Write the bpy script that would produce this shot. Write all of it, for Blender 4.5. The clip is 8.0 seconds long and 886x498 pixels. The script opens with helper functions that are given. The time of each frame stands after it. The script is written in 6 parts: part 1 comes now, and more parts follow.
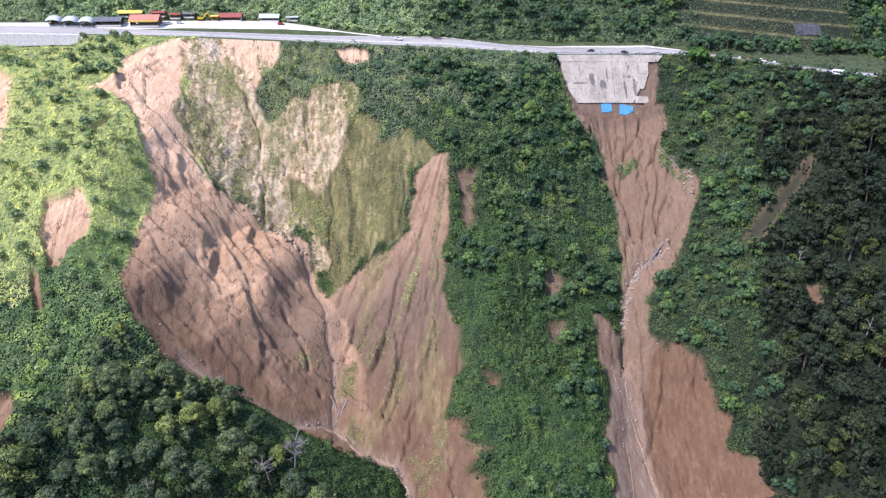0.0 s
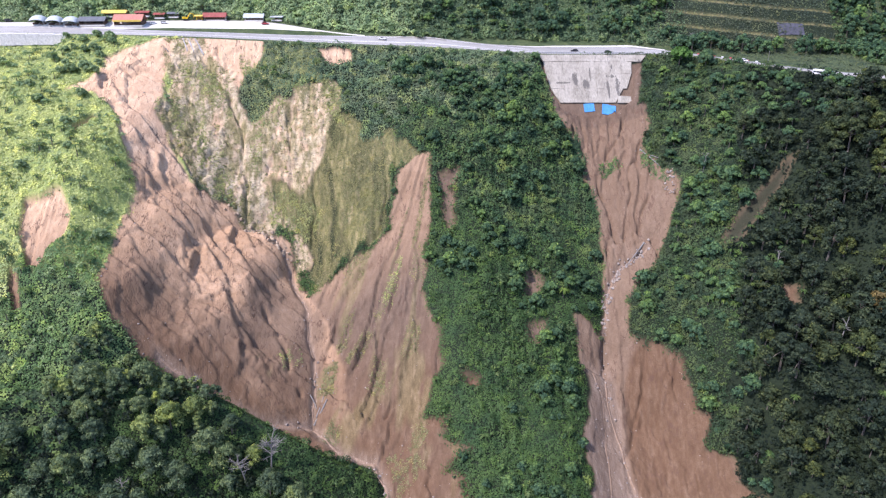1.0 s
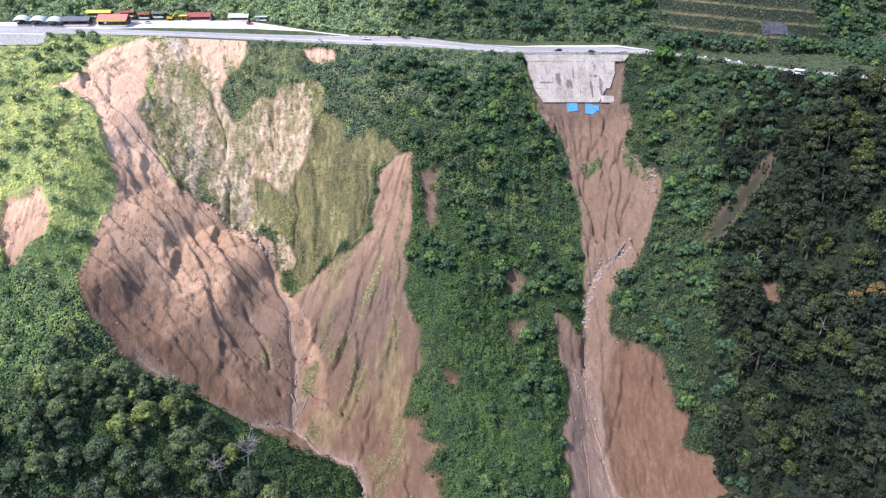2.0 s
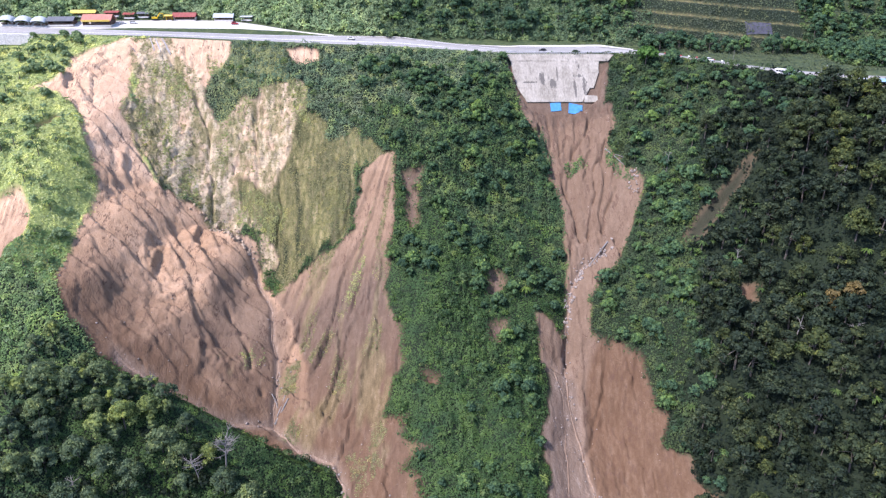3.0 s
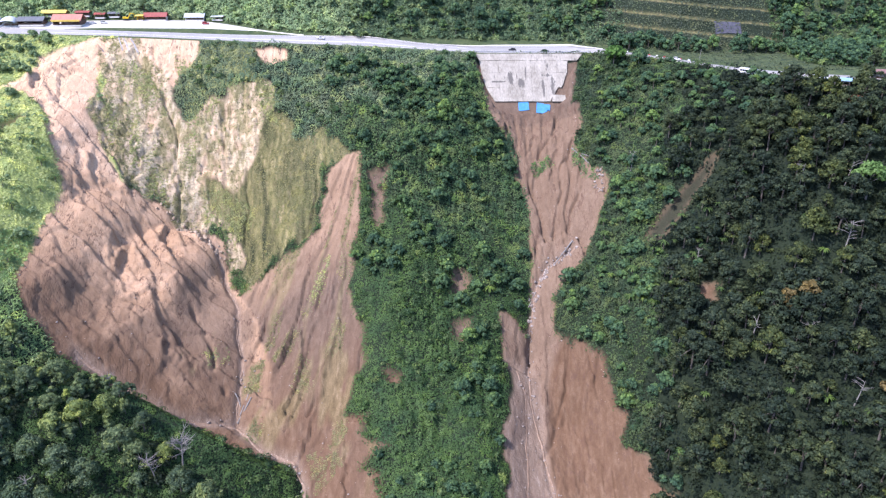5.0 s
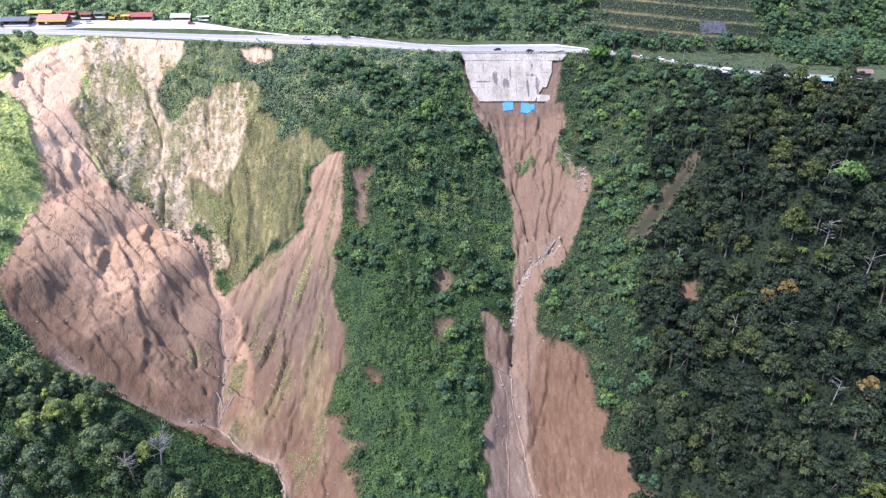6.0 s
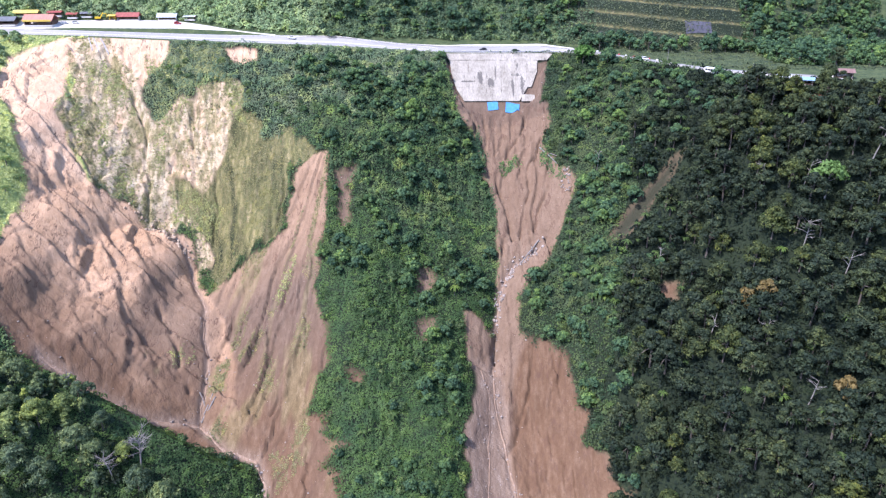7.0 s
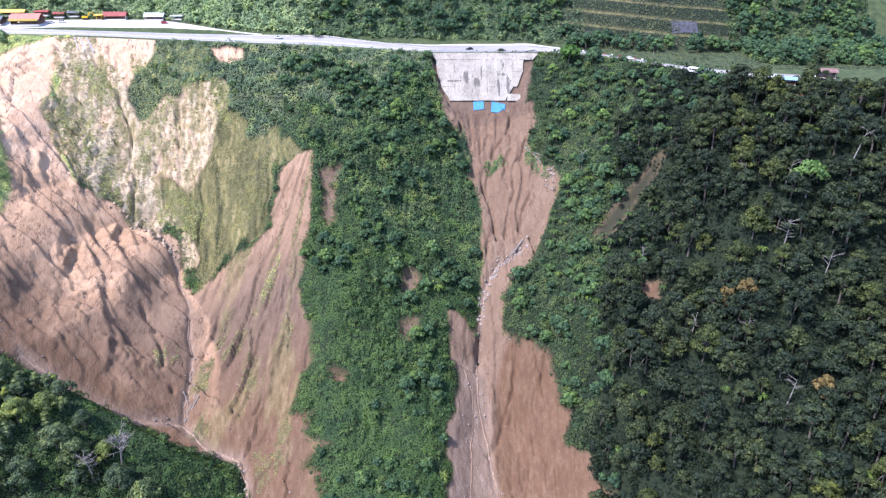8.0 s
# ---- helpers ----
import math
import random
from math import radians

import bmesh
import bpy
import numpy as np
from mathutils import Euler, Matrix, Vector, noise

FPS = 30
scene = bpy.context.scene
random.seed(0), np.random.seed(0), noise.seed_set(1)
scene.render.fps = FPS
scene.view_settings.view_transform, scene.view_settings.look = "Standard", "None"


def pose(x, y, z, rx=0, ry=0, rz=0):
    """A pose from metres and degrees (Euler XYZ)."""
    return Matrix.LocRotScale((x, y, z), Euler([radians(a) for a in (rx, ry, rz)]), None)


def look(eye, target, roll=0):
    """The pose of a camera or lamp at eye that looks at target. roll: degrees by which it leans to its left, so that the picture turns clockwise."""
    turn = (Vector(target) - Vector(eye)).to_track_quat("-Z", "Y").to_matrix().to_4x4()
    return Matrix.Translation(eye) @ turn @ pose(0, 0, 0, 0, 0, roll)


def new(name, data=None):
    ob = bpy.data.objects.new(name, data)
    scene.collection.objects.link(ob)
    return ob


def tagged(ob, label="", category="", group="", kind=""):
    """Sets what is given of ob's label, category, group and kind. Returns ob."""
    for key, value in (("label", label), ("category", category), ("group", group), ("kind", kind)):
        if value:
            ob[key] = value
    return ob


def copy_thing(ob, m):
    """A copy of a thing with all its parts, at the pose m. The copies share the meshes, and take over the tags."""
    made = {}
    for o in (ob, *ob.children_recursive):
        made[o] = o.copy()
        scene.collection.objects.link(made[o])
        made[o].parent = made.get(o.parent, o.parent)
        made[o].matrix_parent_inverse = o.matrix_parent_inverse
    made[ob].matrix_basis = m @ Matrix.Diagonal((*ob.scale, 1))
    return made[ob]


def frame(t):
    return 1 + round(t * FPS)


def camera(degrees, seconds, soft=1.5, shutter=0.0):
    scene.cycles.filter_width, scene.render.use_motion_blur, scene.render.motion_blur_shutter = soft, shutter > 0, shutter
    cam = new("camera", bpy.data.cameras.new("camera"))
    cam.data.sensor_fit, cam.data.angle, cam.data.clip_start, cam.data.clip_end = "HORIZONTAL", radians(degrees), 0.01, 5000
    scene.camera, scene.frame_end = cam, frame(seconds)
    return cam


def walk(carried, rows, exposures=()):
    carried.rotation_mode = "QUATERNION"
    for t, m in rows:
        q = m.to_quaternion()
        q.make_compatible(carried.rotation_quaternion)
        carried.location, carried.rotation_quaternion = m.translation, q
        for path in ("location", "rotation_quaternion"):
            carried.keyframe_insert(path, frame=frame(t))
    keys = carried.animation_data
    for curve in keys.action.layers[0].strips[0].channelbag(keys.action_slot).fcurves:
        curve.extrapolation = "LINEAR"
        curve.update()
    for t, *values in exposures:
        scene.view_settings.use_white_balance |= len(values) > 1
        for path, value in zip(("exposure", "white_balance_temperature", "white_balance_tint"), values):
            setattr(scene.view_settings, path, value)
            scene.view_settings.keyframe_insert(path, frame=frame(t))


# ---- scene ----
cam = camera(66.0, 8.0, 1.3)
METRES, EYE, TILT, LEAN, TURN = 76.0, 64.0, -24.0, 0.0, 0.0
ROWS = [
    (0.0, 0.0, 0.0, 0.0, -0.0, -0.0, -0.0),
    (0.5, 0.0679, -0.0027, 0.0003, 0.01, -0.02, -0.0),
    (1.0, 0.1356, -0.0048, -0.0001, 0.02, -0.03, -0.01),
    (1.5, 0.2011, -0.0071, -0.0016, 0.02, -0.03, -0.01),
    (3.0, 0.3965, -0.012, -0.0079, 0.05, -0.01, 0.03),
    (3.5, 0.4589, -0.0139, -0.0085, 0.06, -0.02, 0.03),
    (4.0, 0.5238, -0.0159, -0.0092, 0.08, -0.03, 0.06),
    (4.5, 0.5864, -0.0178, -0.0105, 0.08, -0.03, 0.07),
    (6.0, 0.7714, -0.0228, -0.0132, 0.11, -0.03, 0.08),
    (6.5, 0.8333, -0.0237, -0.0147, 0.13, -0.03, 0.08),
    (7.0, 0.8922, -0.0251, -0.016, 0.14, -0.03, 0.09),
    (7.5, 0.9436, -0.027, -0.0168, 0.11, -0.05, 0.08),
    (8.0, 0.9993, -0.0292, -0.0186, 0.09, -0.05, 0.07),
]
walk(cam, [(t, pose(0, 0, EYE, TILT, LEAN, TURN) @ pose(METRES * x, METRES * y, METRES * z, 90 + pitch, roll, yaw)) for t, x, y, z, yaw, pitch, roll in ROWS],
     ((0.0, 1.38, 6020, 25), (8.0, 1.74, 5780, 25)))

# ---------------------------------------------------------------- light
SUN = Vector((-0.50, -0.31, 0.81)).normalized()
sky = bpy.data.worlds.new("sky")
scene.world = sky
sky.use_nodes = True
nt = sky.node_tree
tex = nt.nodes.new("ShaderNodeTexSky")
tex.sky_type, tex.sun_disc = "NISHITA", False
tex.sun_elevation = math.asin(SUN.z)
tex.sun_rotation = math.atan2(SUN.x, SUN.y)
tex.altitude, tex.air_density, tex.dust_density = 1200, 1.0, 2.5
nt.nodes["Background"].inputs["Strength"].default_value = 0.15
nt.links.new(tex.outputs["Color"], nt.nodes["Background"].inputs["Color"])
sun = new("sun", bpy.data.lights.new("sun", "SUN"))
sun.data.energy, sun.data.angle, sun.data.color = 2.5, radians(1.2), (1.0, 0.96, 0.90)
sun.matrix_basis = look(SUN * 600, (0, 0, 0))

# ---------------------------------------------------------------- materials
def shader(name, rough=0.9, metal=0.0):
    m = bpy.data.materials.new(name)
    m.use_nodes = True
    b = m.node_tree.nodes["Principled BSDF"]
    b.inputs["Roughness"].default_value = rough
    b.inputs["Metallic"].default_value = metal
    b.inputs["Specular IOR Level"].default_value = 0.25
    return m, m.node_tree, b


def node(t, kind, **values):
    n = t.nodes.new(kind)
    for k, v in values.items():
        n.inputs[k.replace("_", " ")].default_value = v
    return n


def flow_noise(t, scale, detail, rough, angle, long):
    """Noise drawn out along a compass direction of the plan."""
    co = t.nodes.new("ShaderNodeTexCoord")
    mp = node(t, "ShaderNodeMapping", Rotation=(0, 0, math.radians(angle)), Scale=(long, 1, long))
    mp.vector_type = "TEXTURE"
    n = node(t, "ShaderNodeTexNoise", Scale=scale, Detail=detail, Roughness=rough)
    t.links.new(co.outputs["Object"], mp.inputs["Vector"])
    t.links.new(mp.outputs["Vector"], n.inputs["Vector"])
    return n.outputs["Fac"]


def noise_at(t, scale, detail=4.0, rough=0.6, stretch=(1, 1, 1)):
    co = t.nodes.new("ShaderNodeTexCoord")
    mp = node(t, "ShaderNodeMapping", Scale=stretch)
    n = node(t, "ShaderNodeTexNoise", Scale=scale, Detail=detail, Roughness=rough)
    t.links.new(co.outputs["Object"], mp.inputs["Vector"])
    t.links.new(mp.outputs["Vector"], n.inputs["Vector"])
    return n.outputs["Fac"]


def ramp(t, fac, stops):
    r = t.nodes.new("ShaderNodeValToRGB")
    e = r.color_ramp.elements
    while len(e) < len(stops):
        e.new(0.5)
    for k, (p, c) in enumerate(stops):
        e[k].position, e[k].color = p, (*c, 1)
    t.links.new(fac, r.inputs["Fac"])
    return r.outputs["Color"]


def mix(t, fac, a, b, mode="MIX"):
    n = t.nodes.new("ShaderNodeMix")
    n.data_type, n.blend_type = "RGBA", mode
    for sock, v in ((n.inputs[0], fac), (n.inputs[6], a), (n.inputs[7], b)):
        if isinstance(v, (int, float)):
            sock.default_value = v
        elif isinstance(v, tuple):
            sock.default_value = (*v, 1)
        else:
            t.links.new(v, sock)
    return n.outputs[2]


def maths(t, op, a, b=0.0, clamp=False):
    n = t.nodes.new("ShaderNodeMath")
    n.operation, n.use_clamp = op, clamp
    for sock, v in zip(n.inputs, (a, b)):
        if isinstance(v, (int, float)):
            sock.default_value = v
        else:
            t.links.new(v, sock)
    return n.outputs[0]


def bump(t, bsdf, height, strength=0.5, distance=0.3):
    n = node(t, "ShaderNodeBump", Strength=strength, Distance=distance)
    t.links.new(height, n.inputs["Height"])
    t.links.new(n.outputs["Normal"], bsdf.inputs["Normal"])


def surface(name, dark, light, scale, rough=0.85, fine=8.0, depth=0.05, metal=0.0, stretch=(1, 1, 1), random_tint=0.0):
    """A worn surface: two colours mixed at two scales, with fine relief."""
    m, t, b = shader(name, rough, metal)
    broad, small = noise_at(t, scale, 3, 0.6, stretch), noise_at(t, scale * fine, 4, 0.65, stretch)
    both = maths(t, "ADD", maths(t, "MULTIPLY", broad, 0.55), maths(t, "MULTIPLY", small, 0.45))
    c = ramp(t, both, ((0.36, dark), (0.64, light)))
    if random_tint:
        info = t.nodes.new("ShaderNodeObjectInfo")
        c = mix(t, maths(t, "MULTIPLY", info.outputs["Random"], random_tint), c, tuple(0.45 * v for v in dark))
    t.links.new(c, b.inputs["Base Color"])
    bump(t, b, small, 0.6, depth)
    return m


def foliage(name, stops, patch, patch_scale=0.03, per_tree=0.0, dry=None, gloss=0.25, clump=0.0, swing=0.75):
    """Leaves: a colour of its own for each leaf and each clump, drifting over the slope, and some light through."""
    m, t, b = shader(name, 0.68)
    b.inputs["Specular IOR Level"].default_value = gloss
    geo = t.nodes.new("ShaderNodeNewGeometry")
    c = ramp(t, geo.outputs["Random Per Island"], stops)
    drift = noise_at(t, patch_scale, 3, 0.6)
    c = mix(t, maths(t, "MULTIPLY", maths(t, "SUBTRACT", drift, 0.38, True), 3.0, True), c, mix(t, 0.8, c, patch))
    if dry:
        spot = noise_at(t, patch_scale * 2.7, 4, 0.65)
        c = mix(t, maths(t, "MULTIPLY", maths(t, "SUBTRACT", spot, 0.46, True), 5.0, True), c, mix(t, 0.75, c, dry))
    if clump:
        for size, much in ((clump, swing), (0.34 * clump, 0.45 * swing)):      # plants, then their branches
            co = t.nodes.new("ShaderNodeTexCoord")
            wob = node(t, "ShaderNodeTexNoise", Scale=1.6 / size, Detail=2.0)
            t.links.new(co.outputs["Object"], wob.inputs["Vector"])
            shift = t.nodes.new("ShaderNodeVectorMath")
            shift.operation = "MULTIPLY_ADD"
            shift.inputs[1].default_value = (0.9 * size,) * 3
            t.links.new(wob.outputs["Color"], shift.inputs[0])
            t.links.new(co.outputs["Object"], shift.inputs[2])
            cell = node(t, "ShaderNodeTexVoronoi", Scale=1.0 / size)
            t.links.new(shift.outputs[0], cell.inputs["Vector"])
            part_of = t.nodes.new("ShaderNodeSeparateColor")
            t.links.new(cell.outputs["Color"], part_of.inputs["Color"])
            tint = ramp(t, part_of.outputs[0], ((0.0, (0.42, 0.5, 0.58)), (0.35, (0.75, 0.82, 0.86)), (0.65, (1.05, 1.05, 1.0)), (0.88, (1.4, 1.35, 1.05)), (1.0, (1.9, 1.7, 1.1))))
            c = mix(t, much, c, mix(t, 1.0, c, tint, "MULTIPLY"))
    if per_tree:
        info = t.nodes.new("ShaderNodeObjectInfo")
        tint = ramp(t, info.outputs["Random"], ((0.0, (0.6, 0.66, 0.72)), (0.5, (0.95, 0.97, 1.0)), (0.8, (1.25, 1.2, 0.95)), (0.94, (1.5, 1.4, 0.9)), (1.0, (2.0, 1.75, 0.95))))
        c = mix(t, per_tree, c, mix(t, 1.0, c, tint, "MULTIPLY"))
    t.links.new(c, b.inputs["Base Color"])
    through_leaf = t.nodes.new("ShaderNodeBsdfTranslucent")
    t.links.new(c, through_leaf.inputs["Color"])
    blend = node(t, "ShaderNodeMixShader", Fac=0.3)
    t.links.new(b.outputs[0], blend.inputs[1])
    t.links.new(through_leaf.outputs[0], blend.inputs[2])
    t.links.new(blend.outputs[0], t.nodes["Material Output"].inputs["Surface"])
    return m


def hillside_material():
    m, t, b = shader("hillside", 0.95)

    def mask(name):
        n = t.nodes.new("ShaderNodeAttribute")
        n.attribute_name = name
        return n.outputs["Fac"]

    broad = noise_at(t, 0.035, 4, 0.6)
    mid = noise_at(t, 0.25, 4, 0.65)
    fine = noise_at(t, 1.6, 5, 0.7)
    streak = noise_at(t, 0.42, 5, 0.7, (1.0, 0.34, 0.26))
    slant = noise_at(t, 0.35, 4, 0.65, (0.9, 1.0, 0.1))
    soil = ramp(t, maths(t, "ADD", maths(t, "MULTIPLY", broad, 0.4), maths(t, "MULTIPLY", slant, 0.6)),
                ((0.3, (0.31, 0.192, 0.108)), (0.46, (0.4, 0.257, 0.151)), (0.58, (0.445, 0.294, 0.18)), (0.75, (0.515, 0.357, 0.232))))
    soil = mix(t, maths(t, "MULTIPLY", maths(t, "SUBTRACT", mid, 0.5, True), 1.6, True), soil, (0.33, 0.2, 0.122))
    pale = ramp(t, maths(t, "ADD", maths(t, "MULTIPLY", streak, 0.5), maths(t, "MULTIPLY", mid, 0.5)), ((0.3, (0.385, 0.236, 0.138)), (0.5, (0.52, 0.345, 0.212)), (0.7, (0.62, 0.445, 0.295))))
    soil = mix(t, 1.0, soil, ramp(t, mask("tone"), ((0.0, (0.78, 0.76, 0.73)), (0.5, (0.93, 0.92, 0.91)), (1.0, (1.06, 1.07, 1.07)))), "MULTIPLY")
    soil = mix(t, mask("pale"), soil, pale)
    # Grey-brown soil; its darkness also holds the cloud shade of the lower slope.
    shaded_silt = ramp(t, maths(t, "ADD", maths(t, "MULTIPLY", streak, 0.6), maths(t, "MULTIPLY", mid, 0.4)), ((0.3, (0.083, 0.055, 0.037)), (0.45, (0.116, 0.079, 0.053)), (0.58, (0.142, 0.099, 0.068)), (0.75, (0.2, 0.147, 0.106))))
    soil = mix(t, mask("shaded_silt"), soil, shaded_silt)
    # Orange-brown soil, darkened by the same cloud shade.
    shaded_ochre = ramp(t, maths(t, "ADD", maths(t, "MULTIPLY", streak, 0.55), maths(t, "MULTIPLY", fine, 0.45)), ((0.36, (0.086, 0.048, 0.026)), (0.5, (0.12, 0.07, 0.039)), (0.64, (0.175, 0.114, 0.071))))
    soil = mix(t, mask("shaded_ochre"), soil, shaded_ochre)
    # Thin dark lines: the shade in cracks and rills drawn into the soil colour.
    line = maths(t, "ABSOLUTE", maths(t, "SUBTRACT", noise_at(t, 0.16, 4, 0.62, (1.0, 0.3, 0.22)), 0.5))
    crack_shade = maths(t, "SUBTRACT", 1.0, maths(t, "MULTIPLY", line, 46.0, True), True)
    soil = mix(t, maths(t, "MULTIPLY", crack_shade, maths(t, "MULTIPLY", maths(t, "SUBTRACT", mid, 0.39, True), 5.0, True)), soil, (0.10, 0.058, 0.038))
    soil = mix(t, maths(t, "MULTIPLY", maths(t, "SUBTRACT", fine, 0.47, True), 4.0, True), soil, (0.78, 0.77, 0.76), "MULTIPLY")
    soil = mix(t, maths(t, "MULTIPLY", maths(t, "SUBTRACT", noise_at(t, 0.7, 4, 0.8), 0.69, True), 14.0, True), soil, (0.50, 0.42, 0.35))
    gravel = noise_at(t, 2.6, 4, 0.75)
    wet = ramp(t, maths(t, "ADD", maths(t, "MULTIPLY", streak, 0.45), maths(t, "MULTIPLY", gravel, 0.55)), ((0.36, (0.13, 0.087, 0.058)), (0.5, (0.192, 0.136, 0.095)), (0.58, (0.25, 0.185, 0.134)), (0.67, (0.42, 0.355, 0.29))))
    soil = mix(t, mask("wet"), soil, wet)
    rock = ramp(t, maths(t, "ADD", maths(t, "MULTIPLY", streak, 0.35), maths(t, "ADD", maths(t, "MULTIPLY", fine, 0.4), maths(t, "MULTIPLY", mid, 0.25))),
                ((0.36, (0.2, 0.145, 0.083)), (0.45, (0.37, 0.287, 0.174)), (0.54, (0.5, 0.408, 0.264)), (0.66, (0.66, 0.565, 0.4))))
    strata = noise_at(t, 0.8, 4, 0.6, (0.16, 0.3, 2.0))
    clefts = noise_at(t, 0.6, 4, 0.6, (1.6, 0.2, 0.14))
    # Thin dark lines along the strata and down the clefts.
    marked = maths(t, "MAXIMUM", maths(t, "MULTIPLY", maths(t, "SUBTRACT", strata, 0.56, True), 9.0, True), maths(t, "MULTIPLY", maths(t, "SUBTRACT", clefts, 0.58, True), 8.0, True))
    rock = mix(t, maths(t, "MULTIPLY", marked, 0.6), rock, (0.2, 0.155, 0.095))
    grass = ramp(t, maths(t, "ADD", maths(t, "MULTIPLY", streak, 0.65), maths(t, "MULTIPLY", fine, 0.35)),
                 ((0.36, (0.07, 0.07, 0.026)), (0.46, (0.15, 0.14, 0.052)), (0.54, (0.235, 0.20, 0.085)), (0.66, (0.37, 0.29, 0.165))))
    # Ground painted nearly black, standing in for the shade between plants.
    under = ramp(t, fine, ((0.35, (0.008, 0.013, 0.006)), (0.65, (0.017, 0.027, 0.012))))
    # Under the ferns it is brightened instead, sunlight put into the gaps' colour.
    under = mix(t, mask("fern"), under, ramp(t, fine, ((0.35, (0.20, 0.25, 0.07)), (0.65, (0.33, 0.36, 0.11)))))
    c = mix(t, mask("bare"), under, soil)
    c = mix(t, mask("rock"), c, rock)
    c = mix(t, mask("meadow"), c, grass)
    c = mix(t, mask("turf"), c, ramp(t, mid, ((0.35, (0.03, 0.05, 0.02)), (0.65, (0.07, 0.09, 0.034)))))
    t.links.new(c, b.inputs["Base Color"])
    grooves = None                                    # cracks and rills, narrow with flat soil between
    for scale, angle, long, weight in ((0.13, -22, 2.6, 0.5), (0.3, -40, 2.0, 0.35), (0.22, -88, 2.4, 0.45)):
        g = maths(t, "ABSOLUTE", maths(t, "SUBTRACT", flow_noise(t, scale, 3, 0.6, angle, long), 0.5))
        g = maths(t, "MULTIPLY", maths(t, "MULTIPLY", g, 30.0, True), weight)
        grooves = g if grooves is None else maths(t, "ADD", grooves, g)
    height = maths(t, "ADD", maths(t, "MULTIPLY", fine, 0.2), maths(t, "ADD", maths(t, "MULTIPLY", mid, 0.05), maths(t, "MULTIPLY", grooves, 0.3)))
    ledge = maths(t, "ABSOLUTE", maths(t, "SUBTRACT", noise_at(t, 0.22, 4, 0.65, (0.35, 0.6, 1.8)), 0.5))
    height = maths(t, "ADD", height, maths(t, "MULTIPLY", maths(t, "MULTIPLY", ledge, 22.0, True), maths(t, "MULTIPLY", mask("rock"), 0.55)))
    bump(t, b, height, 0.65, 0.9)
    return m


HILLSIDE = hillside_material()
ASPHALT = surface("asphalt", (0.215, 0.208, 0.19), (0.31, 0.298, 0.27), 0.08, 0.85, 9, 0.02, stretch=(0.3, 1, 1))
CONCRETE_PALE = surface("pale_concrete", (0.46, 0.43, 0.375), (0.62, 0.59, 0.52), 0.12, 0.9, 10, 0.05)
PAINT_WHITE = surface("road_paint", (0.468, 0.468, 0.451), (0.68, 0.68, 0.663), 0.4, 0.7, 6, 0.01)
# Leaf colours carry the light too: sun on the left spur, cloud shade right.
LEAF_SUNLIT = foliage("sunlit_fern_leaves", ((0.0, (0.205, 0.27, 0.0862)), (0.35, (0.335, 0.4, 0.115)), (0.7, (0.464, 0.508, 0.167)), (1.0, (0.605, 0.616, 0.299))), (0.54, 0.54, 0.184), dry=(0.216, 0.302, 0.115), clump=3.0, swing=0.5)
LEAF_MID = foliage("shrub_leaves", ((0.0, (0.0291, 0.0627, 0.0234)), (0.4, (0.056, 0.11, 0.0338)), (0.75, (0.0918, 0.159, 0.0468)), (1.0, (0.157, 0.213, 0.078))), (0.0403, 0.0862, 0.0416), dry=(0.146, 0.185, 0.0676), clump=5.0)
LEAF_OLIVE = foliage("olive_leaves", ((0.0, (0.085, 0.13, 0.065)), (0.45, (0.135, 0.19, 0.09)), (0.8, (0.19, 0.245, 0.118)), (1.0, (0.28, 0.33, 0.165))), (0.115, 0.19, 0.10), dry=(0.21, 0.225, 0.115), clump=4.0)
LEAF_FRESH = foliage("fresh_leaves", ((0.0, (0.034, 0.074, 0.02)), (0.45, (0.05, 0.1, 0.026)), (0.8, (0.068, 0.123, 0.032)), (1.0, (0.1, 0.152, 0.046))), (0.088, 0.145, 0.038), dry=(0.032, 0.075, 0.028), clump=5.5, swing=0.5)
# Forest green with cloud shade and the gloom between crowns put into it.
LEAF_SHADED = foliage("shaded_forest_leaves", ((0.0, (0.009, 0.016, 0.011)), (0.45, (0.014, 0.024, 0.016)), (0.8, (0.022, 0.034, 0.02)), (1.0, (0.042, 0.055, 0.028))), (0.014, 0.024, 0.016), dry=(0.03, 0.04, 0.02), gloss=0.12, clump=6.0)
LEAF_TREE = foliage("tree_leaves", ((0.0, (0.0442, 0.0884, 0.051)), (0.45, (0.0676, 0.127, 0.0638)), (0.8, (0.0975, 0.166, 0.074)), (1.0, (0.15, 0.221, 0.0915))), (0.065, 0.12, 0.0638), per_tree=0.8, gloss=0.15, clump=2.6, swing=0.5)
# Jungle green with the same cloud shade in its colour.
LEAF_JUNGLE_SHADED = foliage("shaded_jungle_leaves", ((0.0, (0.025, 0.039, 0.024)), (0.45, (0.039, 0.057, 0.033)), (0.8, (0.057, 0.075, 0.041)), (1.0, (0.095, 0.11, 0.055))), (0.042, 0.057, 0.033), per_tree=1.0, gloss=0.12, clump=3.2, swing=0.6)
LEAF_SPUR = foliage("spur_leaves", ((0.0, (0.0708, 0.107, 0.061)), (0.45, (0.11, 0.156, 0.0805)), (0.8, (0.161, 0.207, 0.101)), (1.0, (0.244, 0.281, 0.134))), (0.122, 0.161, 0.083), per_tree=1.0, gloss=0.12, clump=3.2, swing=0.6)
